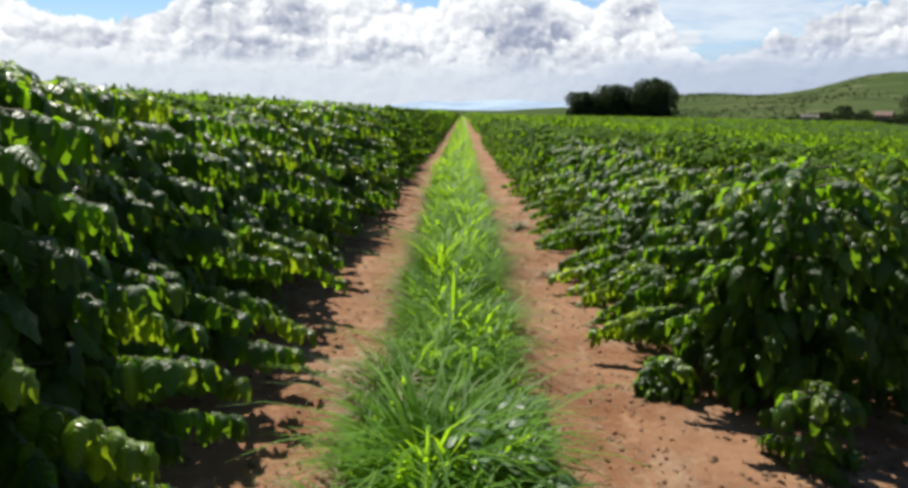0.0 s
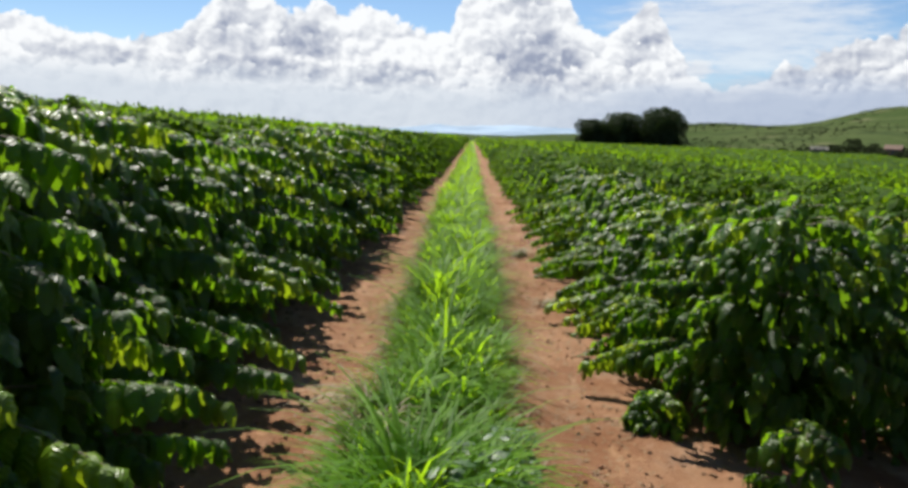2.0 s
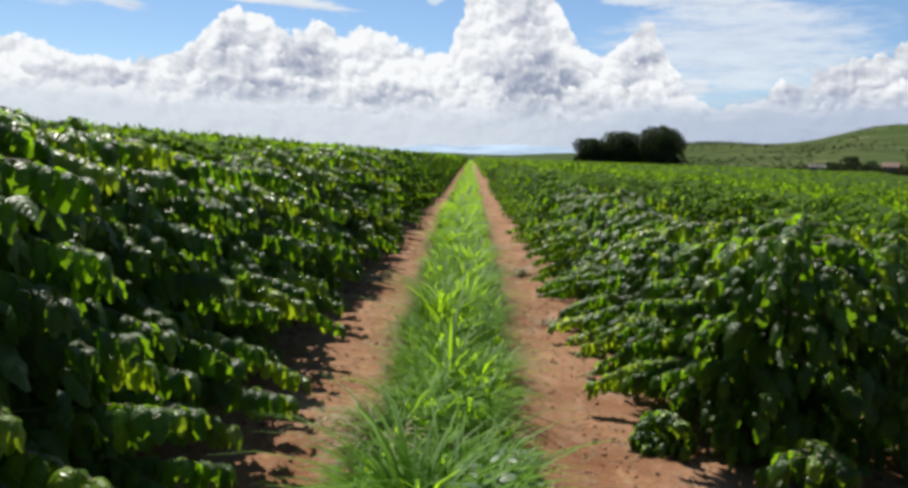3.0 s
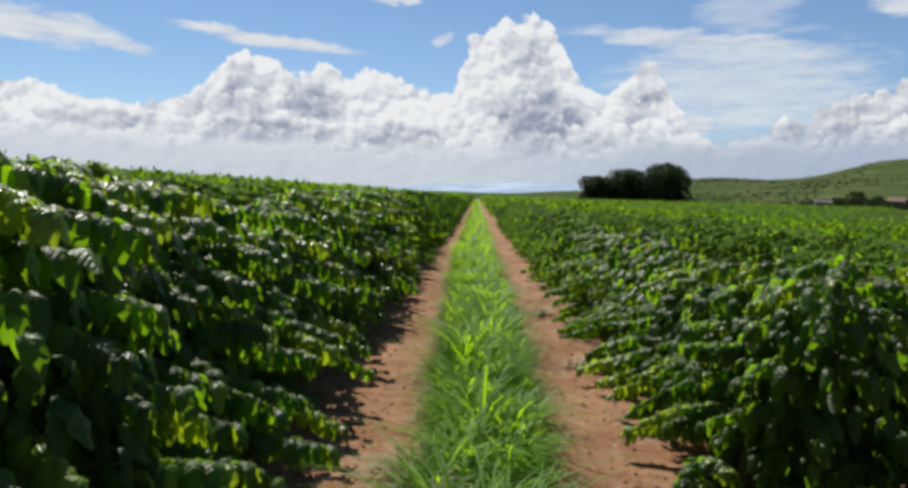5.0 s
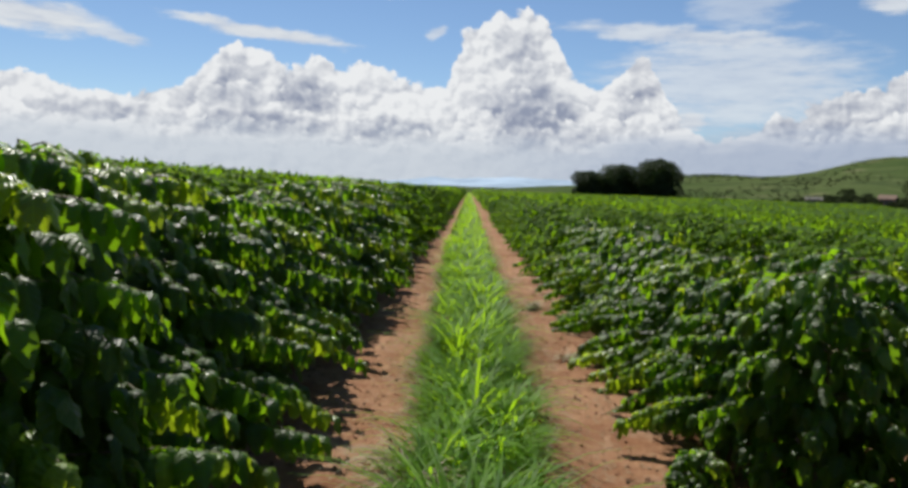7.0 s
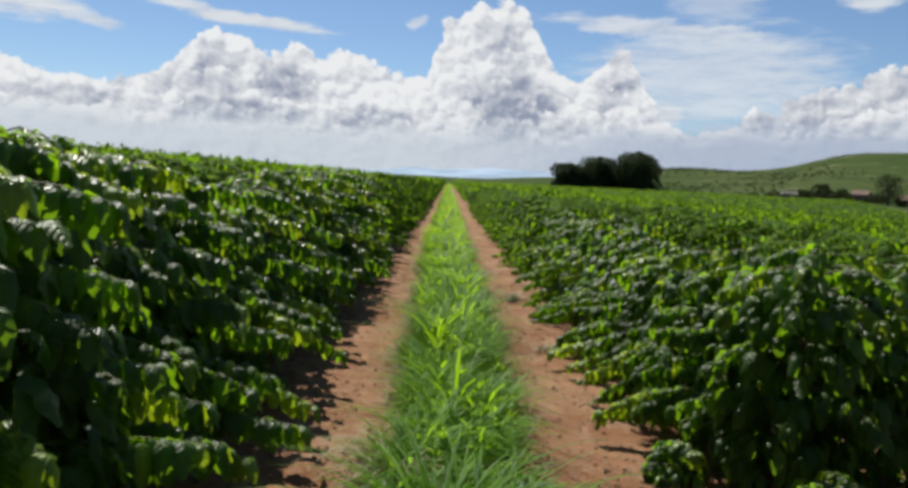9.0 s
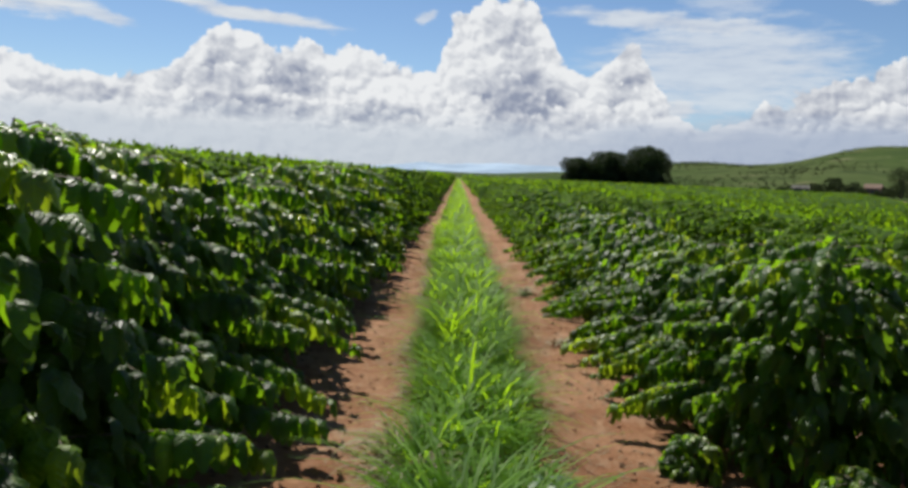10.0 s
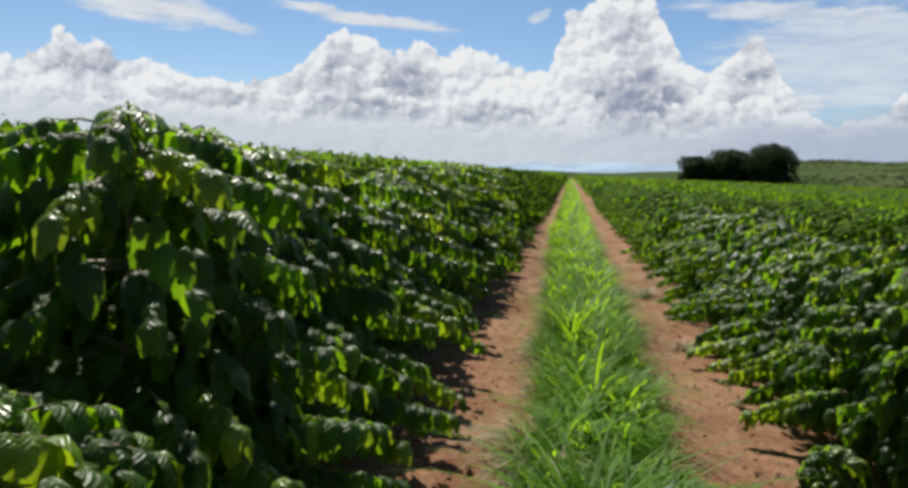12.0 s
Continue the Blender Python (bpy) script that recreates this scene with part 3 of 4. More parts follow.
TALL = dict(low=0.19, full_to=0.14, top=0.36, hang=(0.0, 0.2))       # straight-sided hedge, clear of the ground
CONE = dict(low=0.1, full_to=0.12, top=0.24, hang=(0.02, 0.24), skirt=6)  # broad at the foot, narrow above

# nearest shrubs, one by one
near_shrub(100, -1.32, 1.42, 1.10, 0.55, 34, 0.046, 0.145, 1, "low spreading coffee shrub before the tall hedgerow", 250, **TALL)
for i, y in enumerate((2.25, 2.85, 3.5, 4.15, 4.8)):
    near_shrub(101 + i, (LEFT_ROW if i else -1.6) + rs.uniform(-0.05, 0.05), y, left_height(y) + (0.0 if i else 0.05), 0.97, 54, 0.034, 0.145, 1, LABEL_L, 260, **TALL)
HOLLOW = dict(low=0.34, full_to=0.55, top=0.4, hang=(0.0, 0.2), inner=16, bare=0.03)  # twigs bare below, at the row's end
for i, (x, y, habit) in enumerate(((1.9, 4.3, HOLLOW), (2.55, 4.5, HOLLOW), (1.82, 4.95, CONE), (1.84, 5.6, CONE), (3.2, 4.5, HOLLOW))):
    near_shrub(140 + i, x, y, right_height(y) + (0.08 if i == 0 else 0), 0.92 if habit is CONE else 0.74, 52 if habit is CONE else 36, 0.036, 0.13, -1, LABEL_R, 260, **habit)
SHOOT = "low young coffee shrub at the foot of the hedgerow"
for i, (x, y, h, w) in enumerate(((1.72, 3.5, 0.44, 0.22), (1.24, 4.35, 0.24, 0.18))):
    near_shrub(160 + i, x, y, h, w, 12, 0.045, 0.115, -1, SHOOT, 110, low=0.3, inner=3)

# shared shrubs for the rest of the hedgerows
TALL_MIDS = [coffee_shrub(200 + k, 1.5, 0.98, 46, 0.042, 0.15, LEAF_MID, [LEAF, LEAF_YOUNG], LABEL_L, **TALL) for k in range(4)]
CONE_MIDS = [coffee_shrub(210 + k, 1.5, 0.94, 46, 0.042, 0.14, LEAF_MID, [LEAF, LEAF_YOUNG], LABEL_R, **CONE) for k in range(4)]
TALL_LOWS = [coffee_shrub(230 + k, 1.5, 0.98, 36, 0.105, 0.20, LEAF_FAR, [LEAF_DULL, LEAF_DULL_YOUNG], LABEL_F, **{**TALL, "inner": 3}) for k in range(4)]
CONE_LOWS = [coffee_shrub(240 + k, 1.5, 0.94, 36, 0.105, 0.19, LEAF_FAR, [LEAF_DULL, LEAF_DULL_YOUNG], LABEL_F, **{**CONE, "inner": 3}) for k in range(4)]
used = set()


def plant(kinds, x, y, h, label):
    k = rs.randrange(len(kinds))
    src = kinds[k]
    s = h / 1.5
    x = row_bend(x, y)
    m = pose(x + rs.uniform(-0.07, 0.07), y + rs.uniform(-0.06, 0.06), float(height(x, y)), 0, 0, rs.uniform(0, 360))
    w = rs.uniform(0.94, 1.06)
    if src.name in used:
        ob = copy_thing(src, m)
    else:
        used.add(src.name)
        ob, ob.matrix_basis = src, m
    ob.scale = (w, w, s)
    tagged(ob, label)


def plant_row(x, y0, y1, mid_to, tall, label):
    y = y0
    while y < y1:
        h = tall(y) * rs.uniform(0.95, 1.04)
        mids, lows = (TALL_MIDS, TALL_LOWS) if x < 0 else (CONE_MIDS, CONE_LOWS)
        plant(mids if y < mid_to else lows, x, y, h, label)
        y += SPACING * rs.uniform(0.92, 1.08)


plant_row(LEFT_ROW, -1.0, 1.2, 5, left_height, LABEL_L)
plant_row(LEFT_ROW, 5.45, 44, 13.5, left_height, LABEL_L)
plant_row(RIGHT_ROW, 6.4, 44, 13.5, right_height, LABEL_R)
plant_row(RIGHT_ROW, -1.0, 1.6, 5, right_height, LABEL_R)
plant_row(RIGHT_ROW + ROW_GAP, 3.0, 34, 8, right_height, LABEL_F)
plant_row(RIGHT_ROW + 2 * ROW_GAP, 6.0, 34, 6, right_height, LABEL_F)
plant_row(LEFT_ROW - ROW_GAP, 1.0, 20, 1, left_height, LABEL_F)


def build_far_rows():
    """The rest of the plantation: hedgerows of leafy tufts over a lumpy core, to the far edge of the field."""
    r = np.random.RandomState(5)
    vs, fs, fr, yg = [], [], [], []
    starts = {0: 44.0, 1: 34.0, 2: 34.0, -1: 44.0, -2: 20.0}
    count = 0
    rows = [(k, RIGHT_ROW + ROW_GAP * k) for k in range(0, 36)] + [(-1 - k, LEFT_ROW - ROW_GAP * k) for k in range(0, 26)]
    for k, x in rows:
        x = row_bend(x, 60)
        tall = 1.34 if k >= 0 else 1.48
        y0 = starts.get(k, max(2.0, abs(x) * (1.45 if k >= 0 else 0.9)))
        y1 = ROW_END - max(0, x) * 0.45 - abs(min(0, x)) * 0.3
        if k > 0:
            ok = field_right(np.arange(y0, y1, 1.0)) > x
            if not ok.any():
                continue
            y0 = max(y0, float(np.arange(y0, y1, 1.0)[ok.argmax()]))
        y = y0
        while y < y1:
            d = math.hypot(x, y)
            n, size, seg = (52, 0.22, 1.2) if d < 40 else (24, 0.33, 1.6) if d < 90 else (9, 0.56, 2.2)
            m = int(n * seg)
            t = r.uniform(0, math.pi, m)
            t = np.where(r.rand(m) < 0.5, r.uniform(0.6, 2.5, m), t)
            py = y + r.uniform(0, seg, m)
            lump = 1 + 0.10 * np.sin(py * 7.3 + k * 2.1) + 0.06 * np.sin(py * 2.1 + k) + r.uniform(-0.12, 0.08, m)
            px = x + np.cos(t) * 0.84 * lump
            pz = float(height(x, y)) + tall * lump * (0.22 + 0.76 * np.sin(t))
            al = np.stack([np.cos(t) + r.uniform(-0.8, 0.8, m), r.uniform(-1, 1, m), r.uniform(-0.7, 0.25, m)], 1)
            up = np.stack([np.cos(t) * 0.7, r.uniform(-0.4, 0.4, m), 0.35 + np.sin(t)], 1)
            fr.append(frames_of(np.stack([px, py, pz], 1), al, up, size * r.uniform(0.7, 1.3, m)))
            yg.append((np.sin(t) > 0.6) & (r.rand(m) < 0.5))
            o = len(vs)
            for yy in (y, y + seg + 0.05):
                g = float(height(x, yy))
                for c, zz in ((-0.62, 0.05), (-0.66, 0.6), (-0.35, 0.86), (0.35, 0.86), (0.66, 0.6), (0.62, 0.05)):
                    vs.append((x + c, yy, g + zz * tall * (1 + 0.06 * math.sin(yy * 3 + k))))
            fs += [(o + j, o + j + 1, o + j + 7, o + j + 6) for j in range(5)]
            y += seg
    v2, f2 = spread(LEAF_LOW[0], LEAF_LOW[1], np.concatenate(fr))
    young = np.concatenate(yg)
    o = len(vs)
    me = mesh_of("far_rows", np.concatenate([np.array(vs), v2]), fs + (f2 + o).tolist(), [LEAF_DULL, LEAF_DULL_YOUNG],
                 np.concatenate([np.zeros(len(fs), int), np.repeat(young.astype(int), len(LEAF_LOW[1]))]))
    tagged(new("coffee_field", me), "long rows of green coffee shrubs covering the far field", "crop rows", kind="stuff")


build_far_rows()


# ---- grass strip ----
def grass_template(segments, width, bend):
    vs, fs = [], []
    for i in range(segments + 1):
        s = i / segments
        a = bend * s
        w = width * 0.5 * (1 - s ** 2.2) + 0.0006
        vs += [(math.sin(a) * s, -w, math.cos(a * 0.9) * s), (math.sin(a) * s, w, math.cos(a * 0.9) * s)]
    for i in range(segments):
        fs.append((2 * i, 2 * i + 1, 2 * i + 3, 2 * i + 2))
    return np.array(vs), fs


def blade_frames(x, y, z, turn, lean, size, wide):
    """Upright blades: turned, leant outwards, scaled in length and, apart from that, in width."""
    c, s = np.cos(turn), np.sin(turn)
    cl, sl = np.cos(lean), np.sin(lean)
    xa = np.stack([c * cl, s * cl, -sl], 1) * size[:, None]
    ya = np.stack([-s, c, np.zeros_like(c)], 1) * wide[:, None]
    za = np.stack([c * sl, s * sl, cl], 1) * size[:, None]
    return np.concatenate([np.stack([xa, ya, za], 2), np.stack([x, y, z], 1)[:, :, None]], 2)


def strip_edges(y):
    w = 0.06 * np.sin(y * 1.7) + 0.05 * np.sin(y * 4.3 + 1)
    return -0.36 - 0.18 * smooth01(y, 5, 18) + w, 0.38 + 0.03 * smooth01(y, 4, 8) + 0.05 * np.sin(y * 2.3 + 2) + 0.04 * np.sin(y * 5.1)


def build_grass():
    r = np.random.RandomState(21)
    vs, fs, off = [], [], 0
    for y0, y1, tufts, per, wide, seg in ((0.8, 9.0, 64, 18, 0.019, 5), (9.0, 22.0, 46, 14, 0.028, 3), (22, 60, 30, 9, 0.045, 2), (60, 262, 9, 8, 0.11, 2)):
        n = int((y1 - y0) * tufts)
        ty = r.uniform(y0, y1, n)
        lo, hi = strip_edges(ty)
        tx = lo + (hi - lo) * (0.5 + 0.5 * np.sign(r.rand(n) - 0.5) * r.rand(n) ** 0.8)
        edge = np.minimum(tx - lo, hi - tx) / 0.45
        clump = np.array([noise.noise((a * 3.2, b * 2.2, 2.0)) for a, b in zip(tx, ty)])
        tall = (0.13 + 0.24 * np.clip(edge, 0, 1) ** 0.6) * (1 + 1.15 * clump) * r.uniform(0.55, 1.6, n)
        k = np.repeat(np.arange(n), per)
        m = len(k)
        turn = r.uniform(0, 2 * math.pi, m)
        rad = r.uniform(0, 0.06, m)
        x, y = tx[k] + np.cos(turn) * rad, ty[k] + np.sin(turn) * rad
        z = height(x, y) - 0.015
        lean = np.abs(r.normal(0.12, 0.26, m))
        size = tall[k] * r.uniform(0.55, 1.25, m) * 1.15
        v, f = spread(*grass_template(seg, 1.0, 1.0), blade_frames(x, y, z, turn, lean, size, np.full(m, wide) * r.uniform(0.7, 1.35, m)))
        vs.append(v), fs.append(f + off)
        off += len(v)
    me = mesh_of("grass", np.concatenate(vs), np.concatenate(fs), [GRASS])
    tagged(new("grass", me), "bright green grass strip growing between two wheel tracks", "grass", kind="stuff")
    # dry blades along both edges of the strip
    n = 2800
    y = 1.8 + 13 * r.rand(n) ** 1.6
    lo, hi = strip_edges(y)
    left = r.rand(n) < 0.6
    x = np.where(left, lo - r.normal(0.02, 0.06, n), hi + r.normal(0.03, 0.07, n))
    turn = np.where(left, math.pi, 0) + r.normal(0, 0.9, n)
    lean = np.abs(r.normal(0.7, 0.4, n))
    size = r.uniform(0.1, 0.28, n)
    v, f = spread(*grass_template(3, 1.0, 1.5), blade_frames(x, y, height(x, y) - 0.005, turn, lean, size, r.uniform(0.005, 0.010, n)))
    n = 2600
    y = 2.0 + 16 * r.rand(n) ** 1.5
    x = np.where(r.rand(n) < 0.68, r.uniform(0.45, 1.15, n), r.uniform(-0.85, -0.42, n))
    z = height(x, y) + fine_relief(x, y) + 0.006
    v2, f2 = spread(*grass_template(2, 1.0, 0.3), blade_frames(x, y, z, r.uniform(0, 6.28, n), r.normal(1.5, 0.05, n), r.uniform(0.03, 0.13, n), r.uniform(0.003, 0.007, n)))
    v, f = np.concatenate([v, v2]), np.concatenate([f, f2 + len(v)])
    tagged(new("dry_grass", mesh_of("dry_grass", v, f, [DRY])), "straw-coloured dry blades fringing the grass strip", "grass", kind="stuff")


build_grass()


def dry_tuft(x, y, count, size, seed, label):
    r = np.random.RandomState(seed)
    turn = r.uniform(0, 2 * math.pi, count)
    rad = r.uniform(0, 0.07, count)
    f = blade_frames(np.cos(turn) * rad, np.sin(turn) * rad, np.full(count, -0.01), turn, np.abs(r.normal(0.4, 0.35, count)),
                     size * r.uniform(0.5, 1.2, count), r.uniform(0.009, 0.016, count))
    v, q = spread(*grass_template(4, 1.0, 1.3), f)
    ob = tagged(new("dry_grass_tuft", mesh_of("dry_tuft", v, q, [DRY])), label, "grass tuft")
    ob.matrix_basis = pose(x, y, float(height(x, y)))


dry_tuft(-0.36, 3.9, 110, 0.42, 1, "pale straw-coloured dry tussock at the grass strip's edge")
dry_tuft(-0.44, 4.3, 80, 0.36, 2, "pale straw-coloured dry tussock at the grass strip's edge")
dry_tuft(0.88, 10.8, 110, 0.3, 3, "dry brown grass tuft standing on the red track")
dry_tuft(0.92, 7.6, 40, 0.16, 4, "dry brown grass tuft standing on the red track")


def weed(x, y, seed, size):
    r = np.random.RandomState(seed)
    n = 22
    a = np.arange(n) * 2.4
    h = np.linspace(0.02, size, n)
    pos = np.stack([np.cos(a) * 0.02, np.sin(a) * 0.02, h], 1)
    al = np.stack([np.cos(a), np.sin(a), r.uniform(-0.1, 0.5, n)], 1)
    up = np.tile([0.0, 0.0, 1.0], (n, 1)) + r.uniform(-0.3, 0.3, (n, 3))
    v, f = spread(*blade_template(3, 0.62, 0.7, 0.25, leaf_outline), frames_of(pos, al, up, r.uniform(0.06, 0.105, n)))
    base = tagged(new("weed"), "low broad-leaved green weed among the grass", "weed", "broad-leaved weeds")
    sv, sf = tube([(0, 0, -0.02), (0.004, 0, size * 0.5), (0, 0.003, size)], [0.004, 0.003, 0.002], 5)
    part("stem", mesh_of("stem", sv, sf, [TWIG]), base)
    part("leaves", mesh_of("leaves", v, f, [WEED]), base)
    base.matrix_basis = pose(x, y, float(height(x, y)))


for i, (wx, wy, wz) in enumerate(((0.08, 3.05, 0.26), (0.22, 3.15, 0.25), (0.33, 3.0, 0.22), (0.40, 3.25, 0.2), (-0.05, 3.2, 0.2), (0.18, 2.9, 0.24),
                                  (0.42, 2.85, 0.18), (0.3, 3.5, 0.24), (0.42, 3.7, 0.17), (0.12, 3.35, 0.22))):
    weed(wx, wy, 300 + i, wz)


# ---- clods, stones and dead leaves on the tracks ----
def build_crumbs():
    r = np.random.RandomState(31)
    ico = bmesh.new()
    bmesh.ops.create_icosphere(ico, subdivisions=1, radius=1.0)
    iv = np.array([v.co for v in ico.verts])
    it = [tuple(v.index for v in f.verts) for f in ico.faces]
    ico.free()
    iv = iv * (1 + 0.28 * np.sin(iv[:, [1, 2, 0]] * 5.1 + 1.3))
    n = 1100
    y = 2.2 + 16 * r.rand(n) ** 1.8
    right = r.rand(n) < 0.6
    x = np.where(right, r.uniform(0.45, 1.25, n), r.uniform(-0.95, -0.45, n))
    s = 0.004 + 0.014 * r.rand(n) ** 4
    t = r.uniform(0, 6.28, n)
    c, sn = np.cos(t), np.sin(t)
    m = np.zeros((n, 3, 4))
    m[:, 0, 0], m[:, 0, 1], m[:, 1, 0], m[:, 1, 1], m[:, 2, 2] = c * s, -sn * s, sn * s, c * s, s * 0.7
    m[:, 0, 3], m[:, 1, 3] = x, y
    m[:, 2, 3] = height(x, y) + fine_relief(x, y) + s * 0.25
    v, f = spread(iv, it, m)
    tagged(new("soil_clods", mesh_of("clods", v, f, [CLOD])), "small reddish clods and stones strewn over the tracks", "clods", kind="stuff")
    n = 420
    y = 2.2 + 14 * r.rand(n) ** 1.5
    right = r.rand(n) < 0.62
    x = np.where(right, 1.12 - np.abs(r.normal(0, 0.26, n)), -0.82 + np.abs(r.normal(0, 0.14, n)))
    pos = np.stack([x, y, height(x, y) + fine_relief(x, y) + 0.012], 1)
    a = r.uniform(0, 6.28, n)
    al = np.stack([np.cos(a), np.sin(a), r.uniform(-0.1, 0.25, n)], 1)
    up = np.tile([0.0, 0.0, 1.0], (n, 1)) + r.uniform(-0.5, 0.5, (n, 3))
    v, f = spread(*LEAF_MID[0], frames_of(pos, al, up, r.uniform(0.02, 0.06, n)))
    n2 = 3600
    y = 1.5 + 14 * r.rand(n2) ** 1.3
    x = np.where(r.rand(n2) < 0.5, RIGHT_ROW, LEFT_ROW) + r.normal(0, 0.42, n2)
    pos = np.stack([x, y, height(x, y) + fine_relief(x, y) + 0.012], 1)
    a = r.uniform(0, 6.28, n2)
    al = np.stack([np.cos(a), np.sin(a), r.uniform(-0.1, 0.25, n2)], 1)
    up = np.tile([0.0, 0.0, 1.0], (n2, 1)) + r.uniform(-0.5, 0.5, (n2, 3))
    v2, f2 = spread(*LEAF_MID[0], frames_of(pos, al, up, r.uniform(0.06, 0.11, n2)))
    v, f = np.concatenate([v, v2]), np.concatenate([f, f2 + len(v)])
    tagged(new("leaf_litter", mesh_of("litter", v, f, [LITTER])), "brown dead leaves lying along the track edges", "leaf litter", kind="stuff")


build_crumbs()


# ---- trees beyond the field ----
def tree(name, x, y, h, rx, ry, seed, leaves, leaf, mat, label, group="", lobes=9, sink=0.0):
    """Trunk, limbs and a lumpy crown of many small leaf sprays with gaps between its lobes."""
    r = np.random.RandomState(seed)
    base = tagged(new(name), label, "tree", group)
    base.matrix_basis = pose(x, y, float(height(x, y)) - sink)
    th = h * 0.3
    pieces = [tube([(0, 0, -0.3), (0.1, 0, th * 0.5), (0, 0.1, th), (0.1, 0, h * 0.62)], [h * 0.045, h * 0.036, h * 0.03, h * 0.012], 8)]
    part("trunk", mesh_of("trunk", *pieces[0], [BARK]), base)
    centres = []
    for k in range(lobes):
        a = k * 2.39996 + r.uniform(-0.3, 0.3)
        q = math.sqrt((k + 0.3) / lobes)
        cz = h * (0.50 + 0.19 * (1 - q ** 4) + r.uniform(-0.04, 0.04))
        centres.append((math.cos(a) * rx * 0.62 * q, math.sin(a) * ry * 0.62 * q, cz, h * r.uniform(0.25, 0.31)))
        centres.append((math.cos(a + 0.6) * rx * 0.7 * q, math.sin(a + 0.6) * ry * 0.7 * q, h * 0.24, h * r.uniform(0.2, 0.27)))
        lv, lf = tube([(0, 0, th * 0.8), (math.cos(a) * rx * 0.3 * q, math.sin(a) * ry * 0.3 * q, (th + cz) / 2), centres[-2][:3]],
                      [h * 0.018, h * 0.012, h * 0.004], 5)
        part("limb", mesh_of("limb", lv, lf, [BARK]), base)
    c = np.array(centres)
    i = r.randint(0, len(c), leaves)
    d = r.normal(0, 1, (leaves, 3))
    d /= np.linalg.norm(d, axis=1, keepdims=True)
    rr = c[i, 3] * (r.rand(leaves) ** 0.16) * (1 + 0.12 * np.sin(d[:, 0] * 7 + i) * np.sin(d[:, 2] * 6))
    pos = c[i, :3] + d * rr[:, None] * np.array([1.1, 1.1, 1.0])
    pos[:, 2] = np.maximum(pos[:, 2], 0.3)
    al = np.cross(d, r.normal(0, 1, (leaves, 3))) + np.array([0, 0, -0.3])
    v, f = spread(*LEAF_LOW, frames_of(pos, al, d + r.uniform(-0.5, 0.5, (leaves, 3)), leaf * r.uniform(0.6, 1.4, leaves)))
    part("crown", mesh_of("crown", v, f, [mat]), base, "dense dark green leaves")
    return base


CLUMP = "dark round trees standing together in the field"
tree("tree", 36.4, 232, 9.0, 7.4, 6.0, 401, 13000, 0.56, TREE_LEAF, "low dark round-crowned tree in a dense clump", CLUMP)
tree("tree", 45.8, 234, 11.3, 8.0, 6.5, 402, 14000, 0.56, TREE_LEAF, "dark broad-crowned tree in the middle of a clump", CLUMP)
tree("tree", 56.6, 230, 13.3, 8.0, 7.0, 403, 16000, 0.6, TREE_LEAF, "tallest dark dome-shaped tree of a dense clump", CLUMP)

def polar(az, d):
    return d * math.sin(radians(az)), d * math.cos(radians(az))


VALLEY = "valley trees below the hill"
rt = random.Random(3)
valley_first = tree("valley_tree", *polar(26.3, 365), 7.0, 5.0, 5.0, 420, 900, 0.8, SCRUB_LEAF, "greyish green tree on the valley slope", VALLEY, 5)
valley_second = tree("valley_tree", *polar(30.2, 305), 12.0, 4.5, 4.5, 421, 1800, 0.6, SCRUB_LEAF, "tall dark green tree on the valley slope", VALLEY, 6)


for az, d, s in ((23.0, 400, 0.5), (23.6, 380, 0.55), (24.3, 385, 0.65), (24.9, 370, 0.5), (25.4, 360, 0.6), (26.0, 372, 0.5), (26.6, 350, 0.62),
                 (27.2, 345, 0.5), (27.8, 352, 0.45), (29.3, 330, 0.5), (29.8, 322, 0.55), (31.0, 325, 0.6), (32.0, 330, 0.7), (25.0, 440, 0.6),
                 (27.5, 430, 0.6), (29.0, 420, 0.5), (33.0, 340, 0.8), (22.0, 430, 0.45), (28.0, 308, 0.36), (28.9, 306, 0.34), (29.5, 310, 0.4), (31.0, 306, 0.4)):
    x, y = polar(az, d)
    ob = copy_thing(valley_first, pose(x, y, float(height(x, y)) - 0.2, 0, 0, rt.uniform(0, 360)))
    ob.scale = (s * 1.25, s * 1.25, s)


def box_mesh(name, sx, sy, sz, mat):
    bm = bmesh.new()
    bmesh.ops.create_cube(bm, size=1.0)
    bmesh.ops.scale(bm, vec=(sx, sy, sz), verts=bm.verts)
    bmesh.ops.translate(bm, vec=(0, 0, sz / 2), verts=bm.verts)
    bmesh.ops.bevel(bm, geom=bm.edges[:], offset=0.03, segments=1, affect="EDGES")
    me = bpy.data.meshes.new(name)
    bm.to_mesh(me)
    bm.free()
    me.materials.append(mat)
    return me


def roof_mesh(sx, sy, rise, mat):
    x, y = sx / 2, sy / 2
    vs = [(-x, -y, 0), (x, -y, 0), (x, y, 0), (-x, y, 0), (-x, 0, rise), (x, 0, rise)]
    vs += [(a, b, c + 0.15) for a, b, c in vs]
    fs = [(0, 1, 5, 4), (2, 3, 4, 5), (6, 10, 11, 7), (8, 11, 10, 9), (0, 6, 7, 1), (2, 8, 9, 3), (0, 4, 10, 6), (4, 3, 9, 10), (1, 7, 11, 5), (5, 11, 8, 2)]
    return mesh_of("roof", vs, fs, [mat], smooth=False)


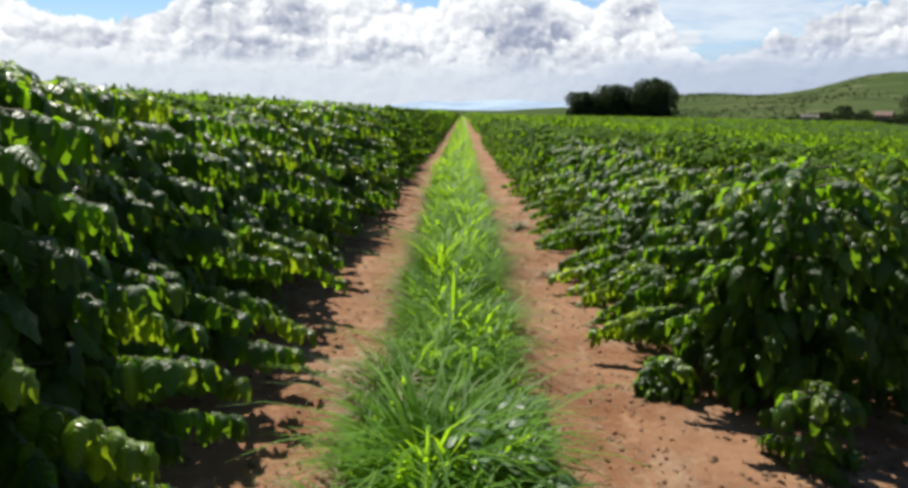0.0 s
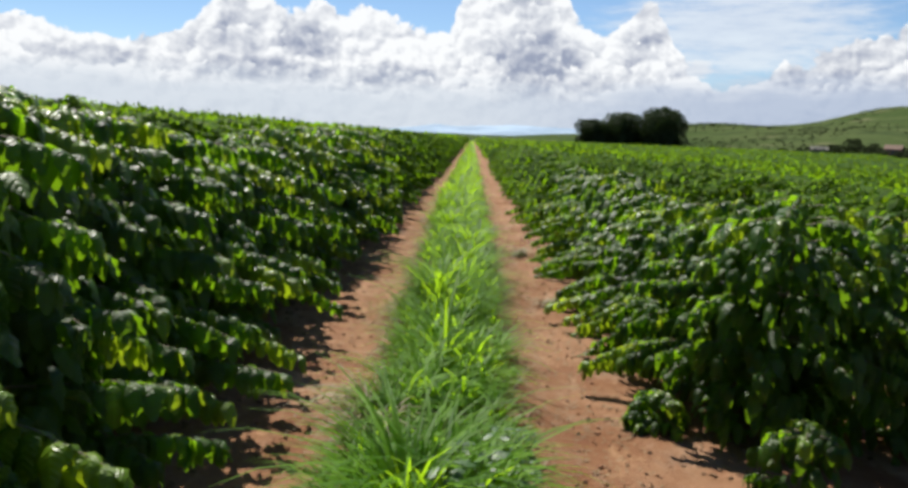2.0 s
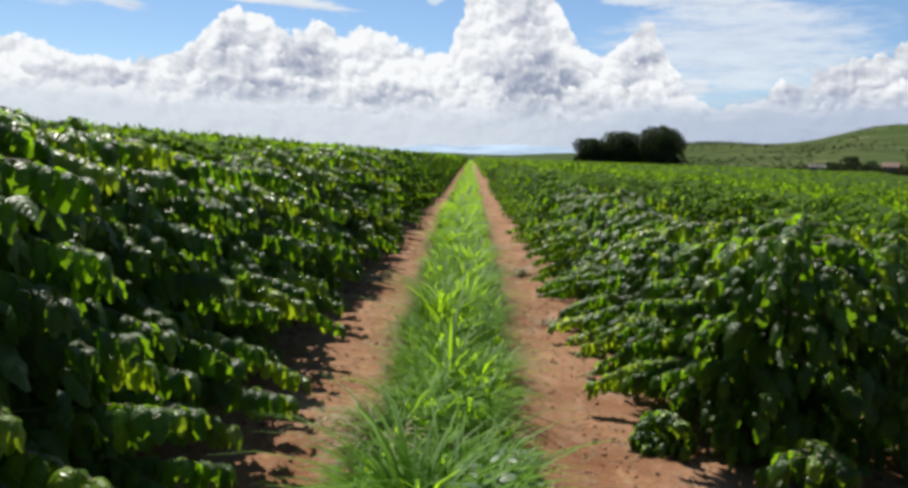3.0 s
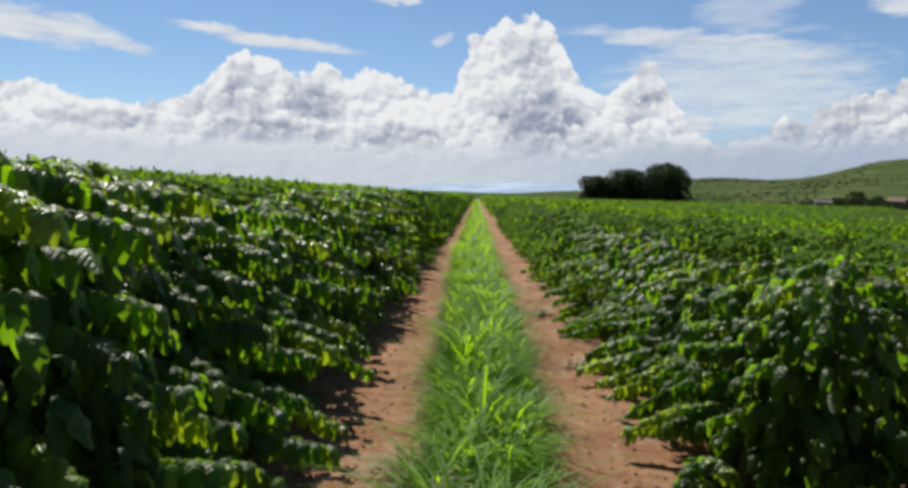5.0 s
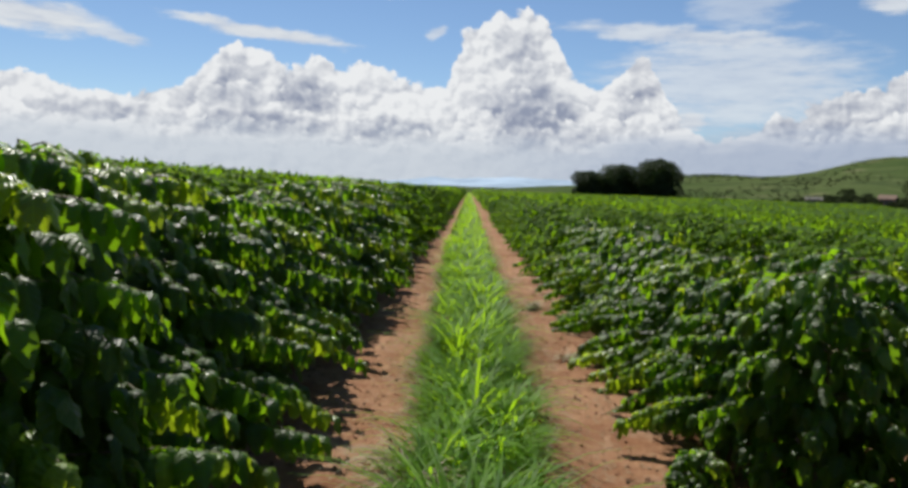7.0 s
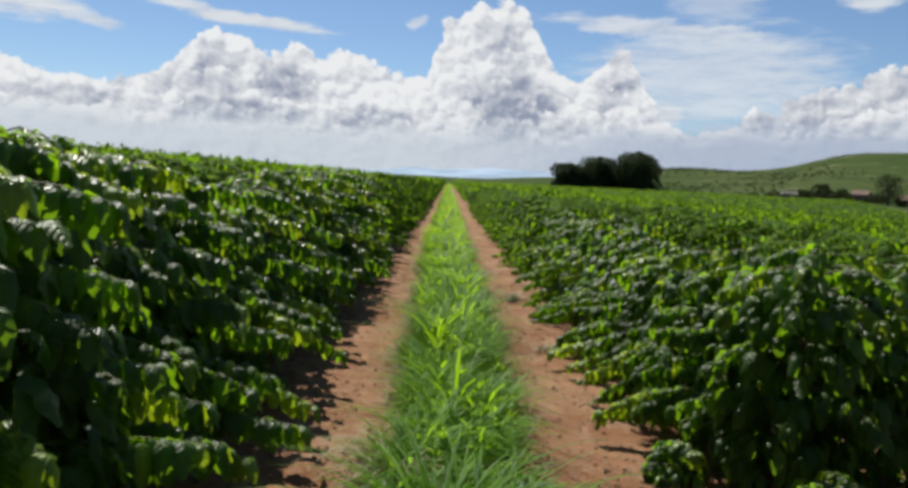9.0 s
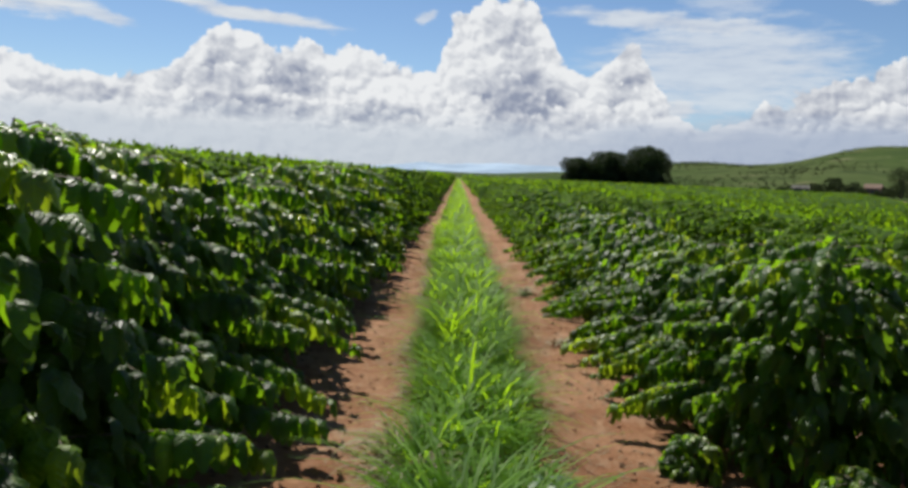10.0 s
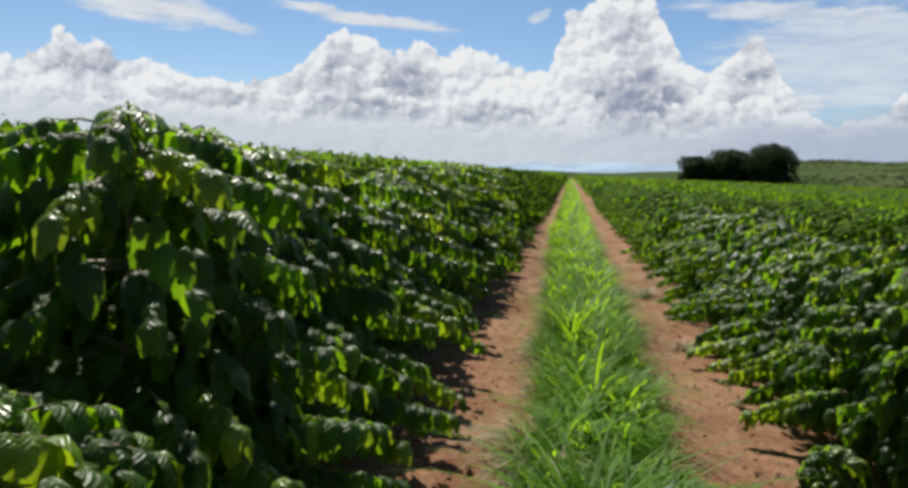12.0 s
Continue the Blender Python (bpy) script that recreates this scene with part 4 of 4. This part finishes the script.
def house(az, d, sx, sy, sz, turn, wall_mat, roof_mat, label):
    x, y = polar(az, d)
    base = tagged(new("house"), label, "house")
    base.matrix_basis = pose(x, y, float(height(x, y)) - 0.4, 0, 0, turn)
    wall = part("wall", box_mesh("wall", sx, sy, sz, wall_mat), base)
    part("roof", roof_mesh(sx + 0.8, sy + 0.8, sy * 0.32, roof_mat), base, "clay tile gable roof", pose(0, 0, sz))
    for k in (-0.28, 0.25):
        part("window", box_mesh("window", 1.0, 0.08, 1.1, DARK_OPENING), wall, "", pose(k * sx, -sy / 2 - 0.02, 1.4))
    part("door", box_mesh("door", 0.9, 0.08, 2.1, DARK_OPENING), wall, "", pose(0, -sy / 2 - 0.02, 0.35))


house(28.6, 322, 5.2, 5.0, 2.6, -35, CLAY_WALL, ROOF_TILE, "small house with clay tile roof among valley trees")
house(31.4, 322, 6.0, 5.0, 2.6, -20, CLAY_WALL, ROOF_TILE, "small house with clay tile roof at the valley edge")
house(24.2, 340, 6.0, 4.0, 1.8, -15, SHED_WALL, SHED_WALL, "low pale shed at the edge of the field")


def build_scrub():
    """Bushes and woods scattered over the far hill."""
    r = np.random.RandomState(44)
    n = 7000
    az = r.uniform(10, 48, n)
    d = 330 + 720 * r.rand(n) ** 0.8
    x, y = d * np.sin(np.radians(az)), d * np.cos(np.radians(az))
    keep = np.array([noise.noise((a * 0.011, b * 0.011, 0.5)) for a, b in zip(x, y)]) + 0.4 * r.rand(n) > 0.14
    x, y = x[keep], y[keep]
    z = height(x, y)
    per = 10
    k = np.repeat(np.arange(len(x)), per)
    m = len(k)
    dd = r.normal(0, 1, (m, 3))
    dd /= np.linalg.norm(dd, axis=1, keepdims=True)
    dd[:, 2] = np.abs(dd[:, 2])
    rad = r.uniform(0.7, 1.9, len(x)) * (1 - 0.4 * smooth01(np.hypot(x, y), 700, 950))
    pos = np.stack([x, y, z], 1)[k] + dd * (rad[k] * r.uniform(0.7, 1.05, m))[:, None] * np.array([1, 1, 0.85])
    al = np.cross(dd, r.normal(0, 1, (m, 3)))
    v, f = spread(*LEAF_LOW, frames_of(pos, al, dd, rad[k] * r.uniform(0.5, 0.9, m)))
    tagged(new("hill_scrub", mesh_of("scrub", v, f, [SCRUB_LEAF])), "greyish green scrub and woods over the far hillside", "scrub", kind="stuff")


build_scrub()
